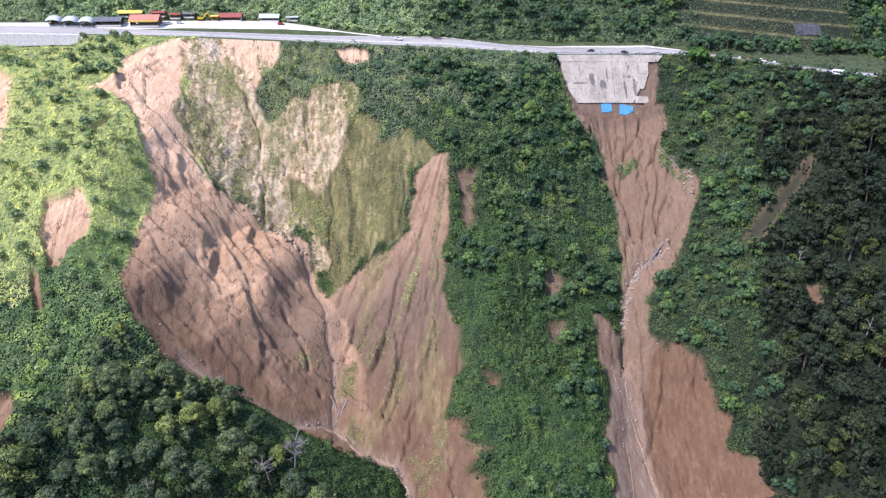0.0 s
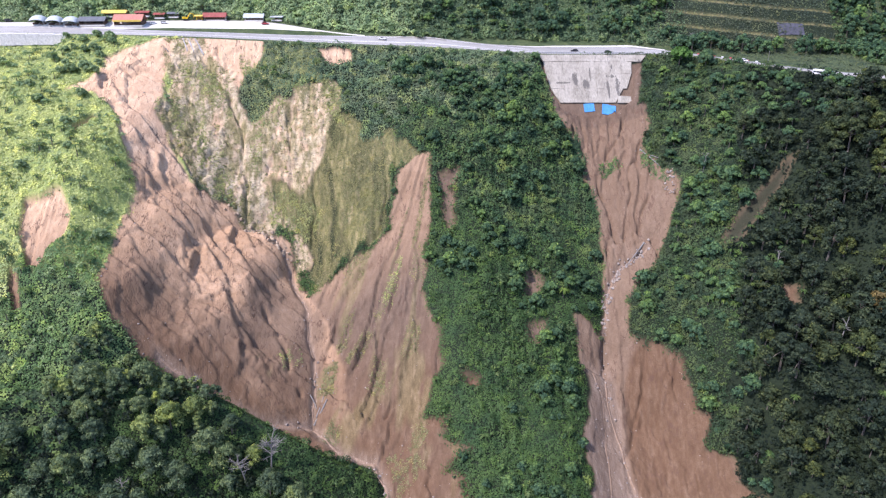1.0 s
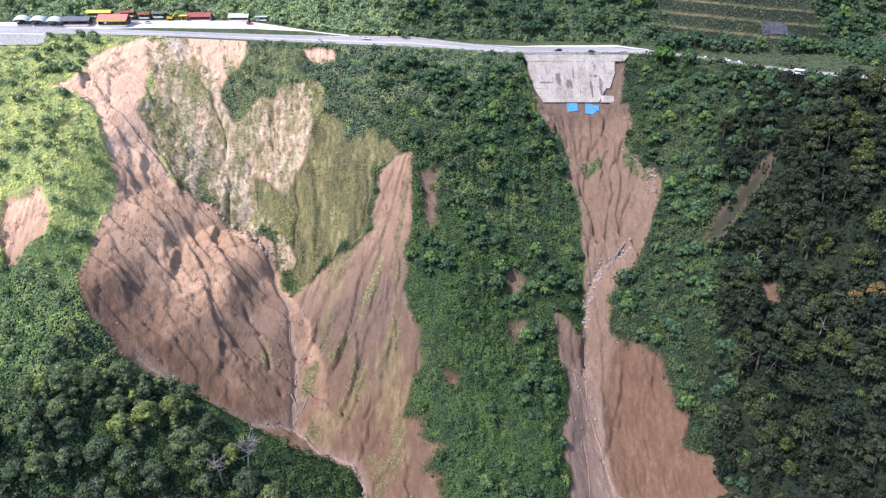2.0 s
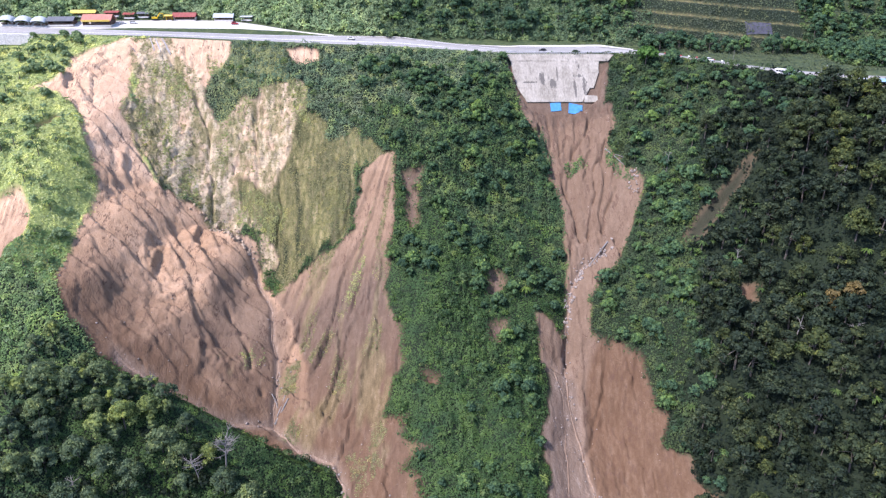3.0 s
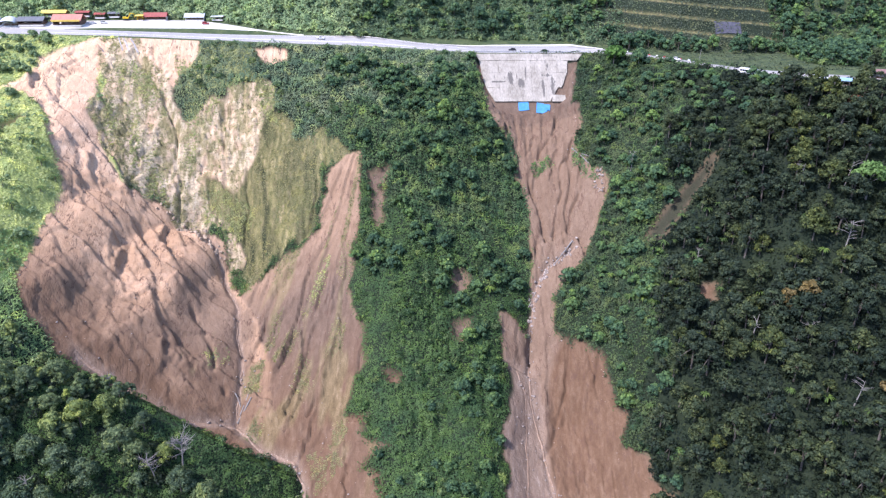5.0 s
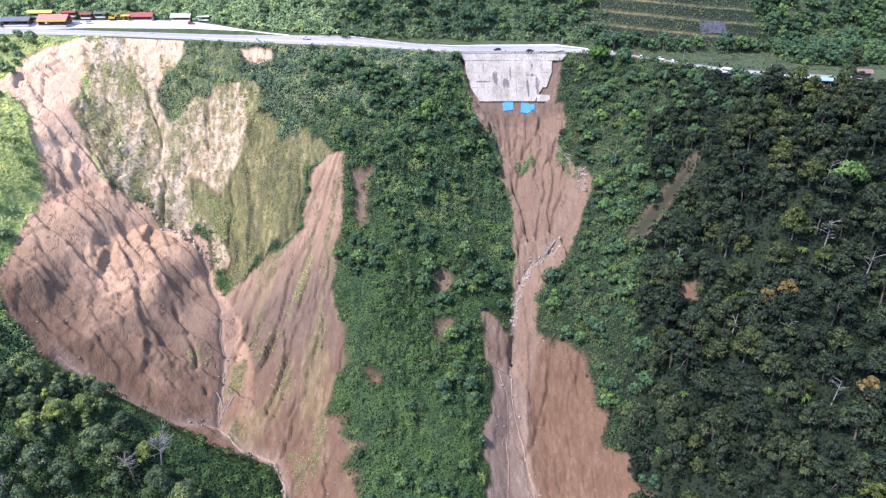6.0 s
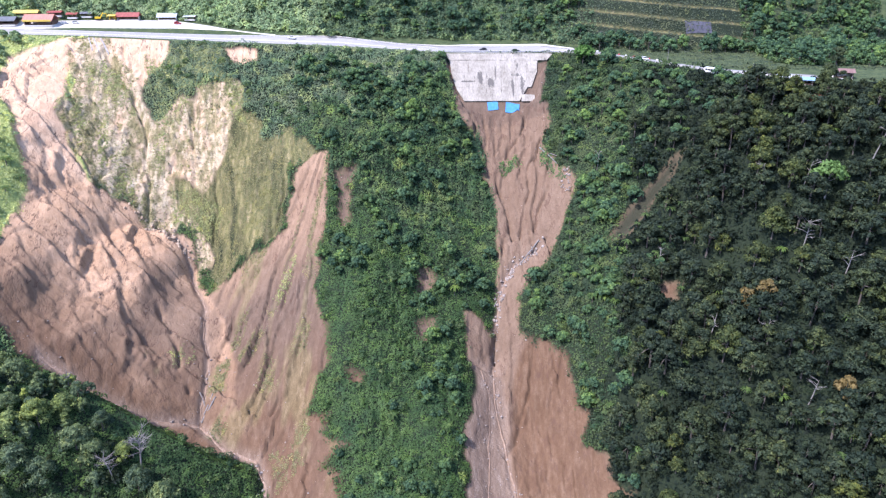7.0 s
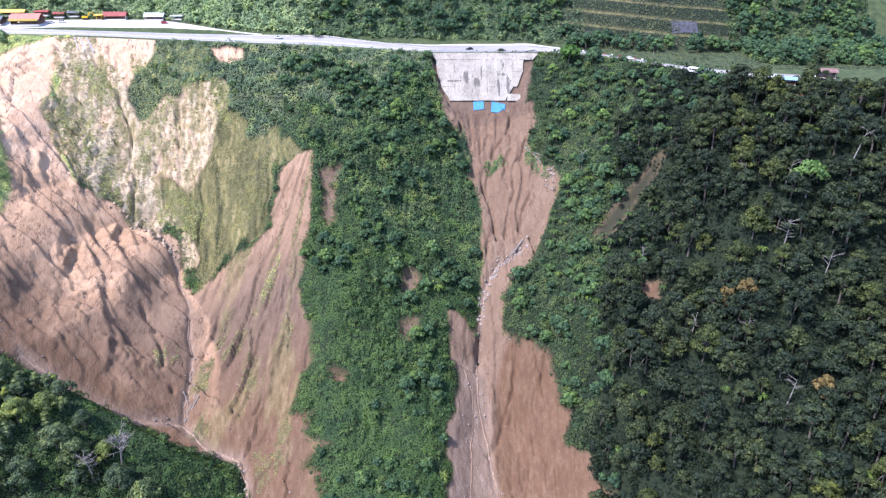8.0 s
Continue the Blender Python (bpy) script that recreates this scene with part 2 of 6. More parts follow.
# Raised in brightness to stand for haze and sun over the upper left.
LEAF_UPPER = foliage("upper_leaves", ((0.0, (0.141, 0.211, 0.0975)), (0.45, (0.218, 0.294, 0.13)), (0.8, (0.301, 0.378, 0.169)), (1.0, (0.422, 0.474, 0.234))), (0.243, 0.352, 0.156), clump=5.0, swing=0.5)
LEAF_THICKET = foliage("thicket_leaves", ((0.0, (0.075, 0.135, 0.045)), (0.4, (0.12, 0.2, 0.062)), (0.75, (0.18, 0.27, 0.085)), (1.0, (0.28, 0.36, 0.13))), (0.12, 0.215, 0.07), dry=(0.2, 0.26, 0.1), clump=5.0)
LEAF_HILL = foliage("hill_leaves", ((0.0, (0.055, 0.095, 0.045)), (0.4, (0.09, 0.14, 0.063)), (0.75, (0.135, 0.19, 0.085)), (1.0, (0.21, 0.26, 0.125))), (0.085, 0.145, 0.068), clump=5.0, swing=0.6)
LEAF_TUFT = foliage("tuft_leaves", ((0.0, (0.16, 0.19, 0.065)), (0.5, (0.27, 0.29, 0.1)), (1.0, (0.4, 0.4, 0.17))), (0.28, 0.28, 0.11), clump=3.0, swing=0.4)
# Shaded copy of LEAF_MID for the scrub east of the gorge.
LEAF_MID_SHADED = foliage("shaded_shrub_leaves", ((0.0, (0.021, 0.044, 0.018)), (0.4, (0.04, 0.074, 0.026)), (0.75, (0.064, 0.106, 0.034)), (1.0, (0.11, 0.148, 0.056))), (0.03, 0.06, 0.03), dry=(0.09, 0.115, 0.045), clump=5.0)
LEAF_BENCH = foliage("bench_leaves", ((0.0, (0.03, 0.05, 0.035)), (0.45, (0.05, 0.075, 0.047)), (0.8, (0.075, 0.10, 0.057)), (1.0, (0.12, 0.14, 0.07))), (0.09, 0.10, 0.055), clump=3.0)
FROND = foliage("fern_fronds", ((0.0, (0.0324, 0.0648, 0.016)), (0.5, (0.0612, 0.108, 0.0256)), (1.0, (0.108, 0.155, 0.044))), (0.0504, 0.0972, 0.024), per_tree=0.6)
DRY_GRASS = foliage("dry_grass", ((0.0, (0.115, 0.118, 0.045)), (0.5, (0.2, 0.19, 0.078)), (1.0, (0.31, 0.27, 0.135))), (0.14, 0.15, 0.055), clump=3.0, swing=0.4)
BARK = surface("bark", (0.06, 0.05, 0.04), (0.16, 0.14, 0.115), 0.6, 0.9, 5, 0.05, stretch=(1, 1, 0.2))
BARK_PALE = surface("bleached_bark", (0.132, 0.12, 0.105), (0.228, 0.216, 0.195), 0.5, 0.85, 5, 0.04, stretch=(1, 1, 0.25))


# ---------------------------------------------------------------- lie of the land
# Plan: x along the valley side, y into the hill, z = 0 near road level.
XS = [-330, -240, -195, -165, -140, -115, -95, -75, -55, -35, -10, 20, 50, 75, 95, 115, 135, 155, 180, 210, 250, 330]
HIGH_CONTOURS = [  # level, then where that contour runs (y) at each station
    (-12, [355, 362, 365, 378, 394, 399, 400, 398, 399, 396, 392, 398, 396, 410, 412, 409, 406, 394, 366, 348, 328, 324]),
    (-30, [330, 333, 332, 338, 377, 388, 390, 390, 386, 382, 376, 374, 378, 386, 396, 392, 384, 366, 346, 318, 298, 292]),
    (-55, [300, 301, 304, 302, 340, 372, 378, 378, 372, 364, 357, 354, 356, 364, 370, 366, 357, 340, 322, 285, 274, 256]),
]
LOW_CONTOURS = [
    (-80, [268, 271, 274, 270, 280, 341, 362, 365, 357, 343, 338, 332, 335, 342, 346, 344, 329, 308, 296, 260, 250, 226]),
    (-105, [236, 242, 244, 246, 246, 274, 302, 349, 340, 326, 314, 302, 312, 314, 320, 308, 298, 258, 244, 232, 205, 192]),
    (-130, [210, 214, 218, 222, 226, 240, 262, 286, 315, 303, 290, 274, 277, 285, 300, 290, 274, 240, 222, 195, 172, 164]),
    (-155, [182, 186, 190, 196, 204, 212, 222, 240, 258, 265, 261, 238, 234, 246, 272, 272, 242, 218, 190, 165, 145, 136]),
]
CONTOURS = HIGH_CONTOURS + LOW_CONTOURS
ROAD_X = [-420, -222, -152, -52, 20, 67, 110, 135, 150, 180, 212, 245, 290, 420]
ROAD_Y = [424, 421, 421, 426, 430, 428, 429, 429, 425, 400, 368, 352, 342, 335]      # brink of the slope, beside the road
ROAD_Z = [17, 15.5, 14, 9.0, 5.5, 3.4, 3.0, 3.0, 3.0, 2.4, 1.5, 1, 0.5, -1]
HILL_X = [-420, -200, -150, -105, -60, 0, 60, 110, 150, 180, 220, 260, 320, 420]
HILL_Y = [446, 450, 462, 463, 450, 448, 454, 456, 447, 438, 428, 432, 444, 450]      # foot of the upper hill
HILL_Z = [20, 20.5, 20, 19, 14.5, 10, 7.5, 6.5, 5, 4.5, 4, 4, 4, 4]


def spline(x, xs, ys):
    """Smooth curve through stations (Catmull-Rom tangents)."""
    xs, ys = np.asarray(xs, float), np.asarray(ys, float)
    x = np.clip(x, xs[0], xs[-1])
    m = np.gradient(ys, xs)
    i = np.clip(np.searchsorted(xs, x) - 1, 0, len(xs) - 2)
    h = xs[i + 1] - xs[i]
    t = (x - xs[i]) / h
    return ((2 * t**3 - 3 * t**2 + 1) * ys[i] + (t**3 - 2 * t**2 + t) * h * m[i]
            + (3 * t**2 - 2 * t**3) * ys[i + 1] + (t**3 - t**2) * h * m[i + 1])


def lattice(i, j, seed):
    n = (i * 374761393 + j * 668265263 + seed * 974711) & 0x7FFFFFFF
    n = ((n ^ (n >> 13)) * 1274126177) & 0x7FFFFFFF
    return ((n ^ (n >> 16)) & 0xFFFF) / 65535.0


def grain(u, v, seed=0):
    """Smooth value noise, 0..1."""
    u, v = np.asarray(u, float), np.asarray(v, float)
    i, j = np.floor(u).astype(np.int64), np.floor(v).astype(np.int64)
    a, b = u - i, v - j
    a, b = a * a * (3 - 2 * a), b * b * (3 - 2 * b)
    return ((lattice(i, j, seed) * (1 - a) + lattice(i + 1, j, seed) * a) * (1 - b)
            + (lattice(i, j + 1, seed) * (1 - a) + lattice(i + 1, j + 1, seed) * a) * b)


def fractal(u, v, seed=0, octaves=4):
    s, w, t = 0, 1.0, 0
    for k in range(octaves):
        s, t = s + w * grain(u * 2**k, v * 2**k, seed + 17 * k), t + w
        w *= 0.5
    return s / t


def ridged(u, v, seed=0, octaves=3):
    s, w, t = 0, 1.0, 0
    for k in range(octaves):
        s, t = s + w * (1 - np.abs(2 * grain(u * 2**k, v * 2**k, seed + 31 * k) - 1)), t + w
        w *= 0.5
    return s / t


def axis(*runs):
    return np.unique(np.concatenate([np.arange(*r) if len(r) == 3 else np.array(r) for r in runs]).round(3))


GX = axis((-4500, -2600), (-1700, -1100), (-760, -560), (-460, -400), (-352, -250, 3.0), (-250, -195, 2.0), (-194, 8, 0.75), (9, 66, 2.0), (67, 148, 0.75), (149.5, 260, 2.2), (260, 382, 3.0), (410, 470), (570, 760), (1100, 1700), (2600, 4500))
GY = axis((-4500, -2600), (-1600, -1000), (-600, -350), (-200, -100), (0, 60), (110, 140), (160, 200, 2.0), (200, 338, 0.8), (338, 432, 0.5), (432, 486, 1.0), (486, 500, 1.6), (506, 520), (545, 590), (680, 850), (1200, 1800), (2800, 4600))


def smooth_min(a, b, k):
    h = np.clip(0.5 + 0.5 * (b - a) / k, 0, 1)
    return b * (1 - h) + a * h - k * h * (1 - h)


def bare_land():
    """Heights on the grid, without any small relief."""
    ry, rz = spline(GX, ROAD_X, ROAD_Y), spline(GX, ROAD_X, ROAD_Z)
    hy, hz = spline(GX, HILL_X, HILL_Y), spline(GX, HILL_X, HILL_Z)
    rows = [spline(GX, XS, r) for _, r in CONTOURS]
    z = np.zeros((len(GX), len(GY)))
    for i in range(len(GX)):
        ky = [-4500, -900, -250, 20, rows[-1][i] - 38, *[r[i] for r in rows[::-1]], ry[i] - 1.5, ry[i] + 11, max(hy[i], ry[i] + 13), 0, 0, 0, 0]
        kz = [420, 200, -60, -176, -176, *[l for l, _ in CONTOURS[::-1]], rz[i], rz[i] + 0.1, hz[i], 0, 0, 0, 0]
        for k, (dy, dz) in enumerate(((26, 24), (90, 66), (420, 240), (4200, 600))):
            ky[-4 + k], kz[-4 + k] = ky[-5] + dy, hz[i] + dz
        z[i] = np.interp(GY, ky, kz)
    x, y = np.meshgrid(GX, GY, indexing="ij")
    # spur in the foreground, falling towards the stream
    crest = 236 + 0.10 * (x + 140) + 5 * np.sin(x / 21)
    top = np.interp(x, [-420, -230, -150, -120, -90, -45, -5, 30], [-95, -95, -103, -108, -117, -145, -172, -195])
    across = (y - crest) / np.where(y > crest, 24, 62)
    spur = top - 34 * np.abs(across) ** 1.5
    far = np.clip((crest - y) / 130, 0, 1)
    spur = spur - 60 * far
    z = np.where(y < 330, -smooth_min(-z, -spur, 9.0), z)
    return x, y, z


def at(grid, x, y):
    """The grid's value at any place (bilinear)."""
    x, y = np.asarray(x, float), np.asarray(y, float)
    i = np.clip(np.searchsorted(GX, x) - 1, 0, len(GX) - 2)
    j = np.clip(np.searchsorted(GY, y) - 1, 0, len(GY) - 2)
    a, b = (x - GX[i]) / (GX[i + 1] - GX[i]), (y - GY[j]) / (GY[j + 1] - GY[j])
    return ((grid[i, j] * (1 - a) + grid[i + 1, j] * a) * (1 - b) + (grid[i, j + 1] * (1 - a) + grid[i + 1, j + 1] * a) * b)


# ---------------------------------------------------------------- outlines on the plan (x, y)
BOWL = [(-173, 410), (-161, 419), (-150, 419), (-151, 404), (-149, 390), (-149, 380), (-142, 371), (-136, 360), (-126, 357), (-119, 357), (-109, 358), (-91, 358),
        (-77, 355), (-70, 343), (-61, 331), (-43, 308), (-35, 279), (-20, 254), (-39, 257), (-49, 257), (-61, 259), (-74, 261), (-88, 261), (-103, 262), (-117, 262),
        (-126, 263), (-134, 266), (-141, 268), (-145, 272), (-148, 285), (-147, 295), (-150, 310), (-148, 329), (-152, 343), (-161, 354), (-170, 367), (-183, 374),
        (-195, 374), (-182, 382), (-184, 399)]
APRON = [(-65, 329), (-61, 336), (-45, 336), (-29, 334), (-21, 342), (-15, 353), (-12, 362), (-4, 367), (2, 368), (4, 354), (4, 340), (1, 332), (-1, 316), (2, 308),
         (9, 296), (10, 283), (4, 274), (0, 268), (12, 261), (10, 255), (23, 250), (16, 245), (12, 243), (20, 238), (21, 226), (-8, 228), (-13, 238), (-18, 246), (-25, 257), (-50, 265)]
GORGE = [(73, 399), (130, 399), (125, 378), (131, 368), (139, 356), (133, 339), (126, 330), (113, 320), (105, 317), (108, 303), (119, 296), (125, 290), (131, 285), (132, 276),
         (134, 258), (133, 251), (142, 242), (146, 224), (81, 224), (77, 252), (81, 271), (86, 287), (78, 294), (76, 309), (85, 311), (91, 307), (97, 325), (97, 342), (94, 360),
         (90, 375), (84, 388), (74, 388)]
CLIFF = [(-153, 418), (-98, 423), (-96, 412), (-110, 401), (-103, 389), (-80, 393), (-73, 400), (-58, 402), (-47, 388), (-47, 376), (-54, 368), (-64, 363), (-68, 356), (-70, 344),
         (-77, 355), (-91, 359), (-109, 358), (-120, 357), (-135, 362), (-147, 381)]
MEADOW = [(-92, 374), (-80, 371), (-59, 375), (-48, 392), (-27, 380), (0, 370), (-12, 361), (-15, 353), (-21, 343), (-29, 334), (-45, 337), (-60, 338), (-68, 346), (-66, 357), (-76, 360), (-90, 362)]
SCARS_WEST = [
    [(-64, 422), (-46, 424), (-45, 416), (-54, 413), (-61, 414)],
    [(-190, 298), (-192, 312), (-185, 312), (-176, 316), (-168, 306), (-167, 296), (-172, 291), (-177, 283), (-182, 283)],
    [(-247, 390), (-238, 383), (-229, 359), (-223, 336), (-229, 335), (-255, 392)],
    [(-185, 347), (-175, 358), (-172, 356), (-180, 345)],
    [(-191, 285), (-187, 284), (-180, 268), (-184, 268)],
    [(-184, 228), (-175, 229), (-171, 221), (-173, 214), (-178, 212)],
]
SCARS_EAST = [
    [(53, 324), (61, 324), (63, 318), (55, 316)],
    [(166, 285), (175, 291), (180, 289), (176, 281)],
    [(152, 317), (156, 323), (168, 329), (182, 336), (189, 336), (184, 330), (171, 323), (160, 316)],
    [(20, 281), (26, 279), (27, 274), (21, 275)],
    [(55, 303), (63, 304), (59, 295), (55, 295)],
    [(7, 360), (16, 360), (16, 338), (12, 341)],
]
STREAMS = {
    "lower_stream": ([(-120, 266), (-95, 264), (-77, 264), (-64, 268), (-54, 272), (-49, 267), (-39, 261), (-23, 255), (-17, 244), (-14, 230)], 2.2),
    "cliff_runnel": ([(-100, 357), (-92, 360), (-80, 352), (-73, 341), (-64, 328), (-62, 313), (-57.5, 305), (-56, 296), (-55, 279), (-54, 273)], 1.2),
    "gorge_stream": ([(120, 335.5), (106, 332), (99.6, 324), (96.6, 316), (94, 308.6), (92.5, 296.5), (92.5, 283), (95, 271.5), (100, 248), (102, 228)], 1.3),
    "side_trickle": ([(79, 293), (86, 291), (90, 283), (90, 270), (87, 228)], 1.2),
}


def inside(poly, x, y):
    hit = np.zeros(x.shape, bool)
    for (ax, ay), (bx, by) in zip(poly, poly[1:] + poly[:1]):
        if ay != by:
            hit ^= ((ay > y) != (by > y)) & (x < (bx - ax) * (y - ay) / (by - ay) + ax)
    return hit


def line_distance(line, x, y):
    best = np.full(x.shape, 1e9)
    for (ax, ay), (bx, by) in zip(line, line[1:]):
        s = np.clip(((x - ax) * (bx - ax) + (y - ay) * (by - ay)) / ((bx - ax) ** 2 + (by - ay) ** 2), 0, 1)
        best = np.minimum(best, np.hypot(x - ax - s * (bx - ax), y - ay - s * (by - ay)))
    return best


def soften(a, times=1):
    for _ in range(times):
        p = np.pad(a, 1, mode="edge")
        a = (p[:-2, 1:-1] + p[2:, 1:-1] + p[1:-1, :-2] + p[1:-1, 2:] + 2 * a) / 6
    return a


LX, LY, LAND = bare_land()
jx, jy = 7 * (fractal(LX / 9, LY / 9, 5, 3) - 0.5), 7 * (fractal(LX / 9, LY / 9, 9, 3) - 0.5)
bx, by = 10 * (fractal(LX / 14, LY / 14, 15, 4) - 0.5), 12 * (fractal(LX / 14, LY / 14, 19, 4) - 0.5)
bowl, apron, gorge = (soften(inside(p, LX + jx, LY + jy).astype(float), 2) for p in (BOWL, APRON, GORGE))
cliff, meadow = (soften(inside(p, LX + 1.7 * jx + bx, LY + 1.7 * jy + by).astype(float), 3) for p in (CLIFF, MEADOW))
scars = soften(np.any([inside(p, LX + 0.6 * jx, LY + 0.6 * jy) for p in SCARS_WEST + SCARS_EAST], axis=0).astype(float), 1)
edge_y = spline(GX, ROAD_X, ROAD_Y)[:, None]
near_brink = np.clip((edge_y - LY - 1) / 9, 0, 1)
on_slope = soften((LY < edge_y - 0.5).astype(float), 1)
wild = np.clip(1 - bowl - apron - gorge - cliff, 0, 1) * on_slope

# relief cut by water: ribs and rills that follow each slope's fall
wu, wv = 9 * (fractal(LX / 30, LY / 30, 21, 3) - 0.5), 9 * (fractal(LX / 26, LY / 26, 23, 3) - 0.5)


def cuts(u, v, seed, octaves=2, power=7):
    """Narrow eroded channels: 0 on the ribs, 1 in the bottoms."""
    return ridged(u, v, seed, octaves) ** power


def slabs(u, v, gu, gv, seed, lean=0.0, lean2=0.0, tone=False):
    """Broken blocks: each cell is a tilted plane of its own, with steps between; or a tone for each block."""
    a, b = u / gu, v / gv
    i, j = np.floor(a).astype(np.int64), np.floor(b).astype(np.int64)
    best, h = np.full(a.shape, 9e9), np.zeros(a.shape)
    for di in (-1, 0, 1):
        for dj in (-1, 0, 1):
            ci, cj = i + di, j + dj
            da, db = a - ci - lattice(ci, cj, seed), b - cj - lattice(ci, cj, seed + 1)
            d = da * da + db * db
            if tone:
                plane = lattice(ci, cj, seed + 6)
            else:
                tilt = lean + 1.1 * (lattice(ci, cj, seed + 2) - 0.5)
                plane = tilt * da + (lean2 + 0.8 * (lattice(ci, cj, seed + 3) - 0.5)) * db + 0.7 * (lattice(ci, cj, seed + 4) - 0.5)
            h = np.where(d < best, plane, h)
            best = np.minimum(best, d)
    return h


# the bowl's west wall falls to the east: gullies run down it, and broken slabs end in steep faces
u, v = 0.24 * LX + 0.97 * LY + 0.7 * wu, 0.97 * LX - 0.24 * LY + 0.7 * wv
crumble, crumble2 = 1.7 * (fractal(LX / 3, LY / 3, 25, 3) - 0.5), 1.7 * (fractal(LX / 3, LY / 3, 27, 3) - 0.5)
broken = np.clip(3.2 * fractal(LX / 26, LY / 26, 37, 3) - 0.9, 0.12, 1)
big = (v + crumble, u - 0.12 * v + crumble2, 25.0, 12.0, 311)
mid = (v + 0.3 * u + crumble2, u - 0.2 * v + crumble, 11.0, 6.5, 321)
bowl_relief = (1.6 * slabs(*big, 0.75, 0.6) + broken * (1.3 * slabs(*mid, 0.8, 0.6) + 0.7 * slabs(v + crumble, u - 0.3 * v + crumble2, 4.6, 2.6, 325, 0.6, 0.5))
               + 0.2 * slabs(v + 0.5 * crumble, u + 0.5 * crumble2, 2.2, 1.6, 331, 0.4) - 1.8 * cuts((u - 0.1 * v) / 11, v / 46, 34, 2, 44) - 1.2 * cuts((u - 0.3 * v) / 8, v / 34, 36, 2, 44) + 0.3 * (fractal(u / 2.2, v / 5, 35, 3) - 0.5))
slab_tone = slabs(*big, tone=True) * 0.6 + 0.4 * slabs(*mid, tone=True)
upper_apron = np.clip((LY - 318) / 22, 0, 1)
low_bowl = np.clip((290 - LY) / 24, 0, 1)
bowl_relief = bowl_relief * (1 - 0.6 * low_bowl)
# the apron's rills fan out from its head
u, v = 56 * np.arctan2(LX - 8 + 0.5 * wu, np.maximum(380 - LY, 6.0)), np.hypot(LX - 8, 380 - LY)
fan_u, fan_v = u, v
apron_relief = (1.2 * (ridged(u / 15, v / 80, 41, 2) - 0.62) + 2.4 * slabs(u + crumble, v + crumble2, 7.5, 34.0, 341, 0.75, -0.1) + 1.2 * slabs(u + crumble2, v + crumble, 3.4, 15.0, 345, 0.6) + 0.4 * slabs(u, v, 1.6, 5.0, 347, 0.4)
                - 2.0 * cuts(u / 12, v / 80, 44, 2, 34) - 1.6 * cuts(u / 5, v / 40, 46, 2, 30) + 0.4 * (fractal(u / 1.8, v / 5, 45, 3) - 0.5))
apron_relief = apron_relief * (1 - 0.5 * upper_apron)
u = LX + 0.5 * wu
cliff_relief = (1.2 * (ridged(u / 17, LY / 60, 51, 2) - 0.62) - 3.4 * cuts(u / 11, LY / 90, 52, 2, 26) - 2.4 * cuts(u / 4.5, LY / 40, 54, 2, 24)
                + 2.2 * slabs(u + crumble, LAND + crumble2, 8.0, 7.0, 361, 0.4) + 1.3 * slabs(u + crumble2, LAND + crumble, 6.0, 1.9, 371, 0.3, -0.3) + 0.6 * slabs(u, LAND, 2.4, 0.9, 373) + 1.0 * (fractal(u / 2.4, LAND / 2.2, 55, 3) - 0.5))
meadow_relief = 1.8 * (ridged(u / 6.5, LY / 60, 61, 3) - 0.62) - 1.5 * cuts(u / 6, LY / 60, 62) + 1.0 * (fractal(u / 1.6, LY / 4, 63, 3) - 0.5)
gorge_relief = (1.6 * (ridged(u / 12, LY / 70, 71, 2) - 0.62) - 3.4 * cuts(u / 9, LY / 60, 72, 2, 30) - 2.6 * cuts((u + 0.25 * LY) / 6, LY / 40, 74, 2, 30)
                + 1.9 * slabs(u + crumble, LY + crumble2, 6.5, 20.0, 381, 0.7) + 1.0 * slabs(u + crumble2, LY + crumble, 3.0, 9.0, 391, 0.5) + 0.5 * (fractal(u / 2, LY / 4, 75, 3) - 0.5))
wild_relief = 5.0 * (fractal(LX / 34, LY / 34, 81, 4) - 0.5)
only_cliff = cliff * (1 - meadow)
bed_flat = soften(inside([(80, 293), (96, 293), (98, 264), (104, 224), (80, 224), (77, 255)], LX + jx, LY + jy).astype(float), 5)
Z = (LAND + near_brink * (bowl * (1 - cliff) * bowl_relief + apron * (1 - bowl) * apron_relief + only_cliff * cliff_relief + meadow * (1 - apron) * meadow_relief
     + gorge * gorge_relief * (1 - 0.75 * bed_flat) + wild * wild_relief - scars * np.where(LX > 150, 0.4, 1) * (2.0 + 2.6 * fractal(LX / 6, LY / 9, 91, 3) + 2.5 * cuts(LX / 5, LY / 20, 93))))
# deep gullies that the run-off has cut: line, half width, depth
CLIFF_GULLIES = [
    ([(-114, 401), (-110, 392), (-107, 385), (-105, 377), (-101, 369), (-101, 360)], 1.1, 4.5), ([(-136, 418), (-129, 410), (-119, 401), (-112, 394)], 1.2, 4.0), ([(-123, 417), (-119, 409), (-114, 398)], 0.9, 4.0),
    ([(-63, 373), (-60, 364), (-64, 356), (-68, 350)], 1.1, 4.0), ([(-149, 394), (-144, 381), (-137, 368), (-127, 358)], 1.2, 3.0), ([(-78, 393), (-77, 385), (-76, 374)], 1.0, 3.0)]
SLIP_GULLIES = [
    ([(-20, 358), (-26, 340), (-44, 329), (-52, 303)], 1.0, 2.6), ([(-13, 328), (-23, 304), (-14, 282), (-18, 272)], 1.0, 3.0), ([(-90, 322), (-78, 308), (-63, 283)], 1.5, 3.6), ([(-138, 279), (-126, 273), (-110, 270)], 0.9, 1.8)]
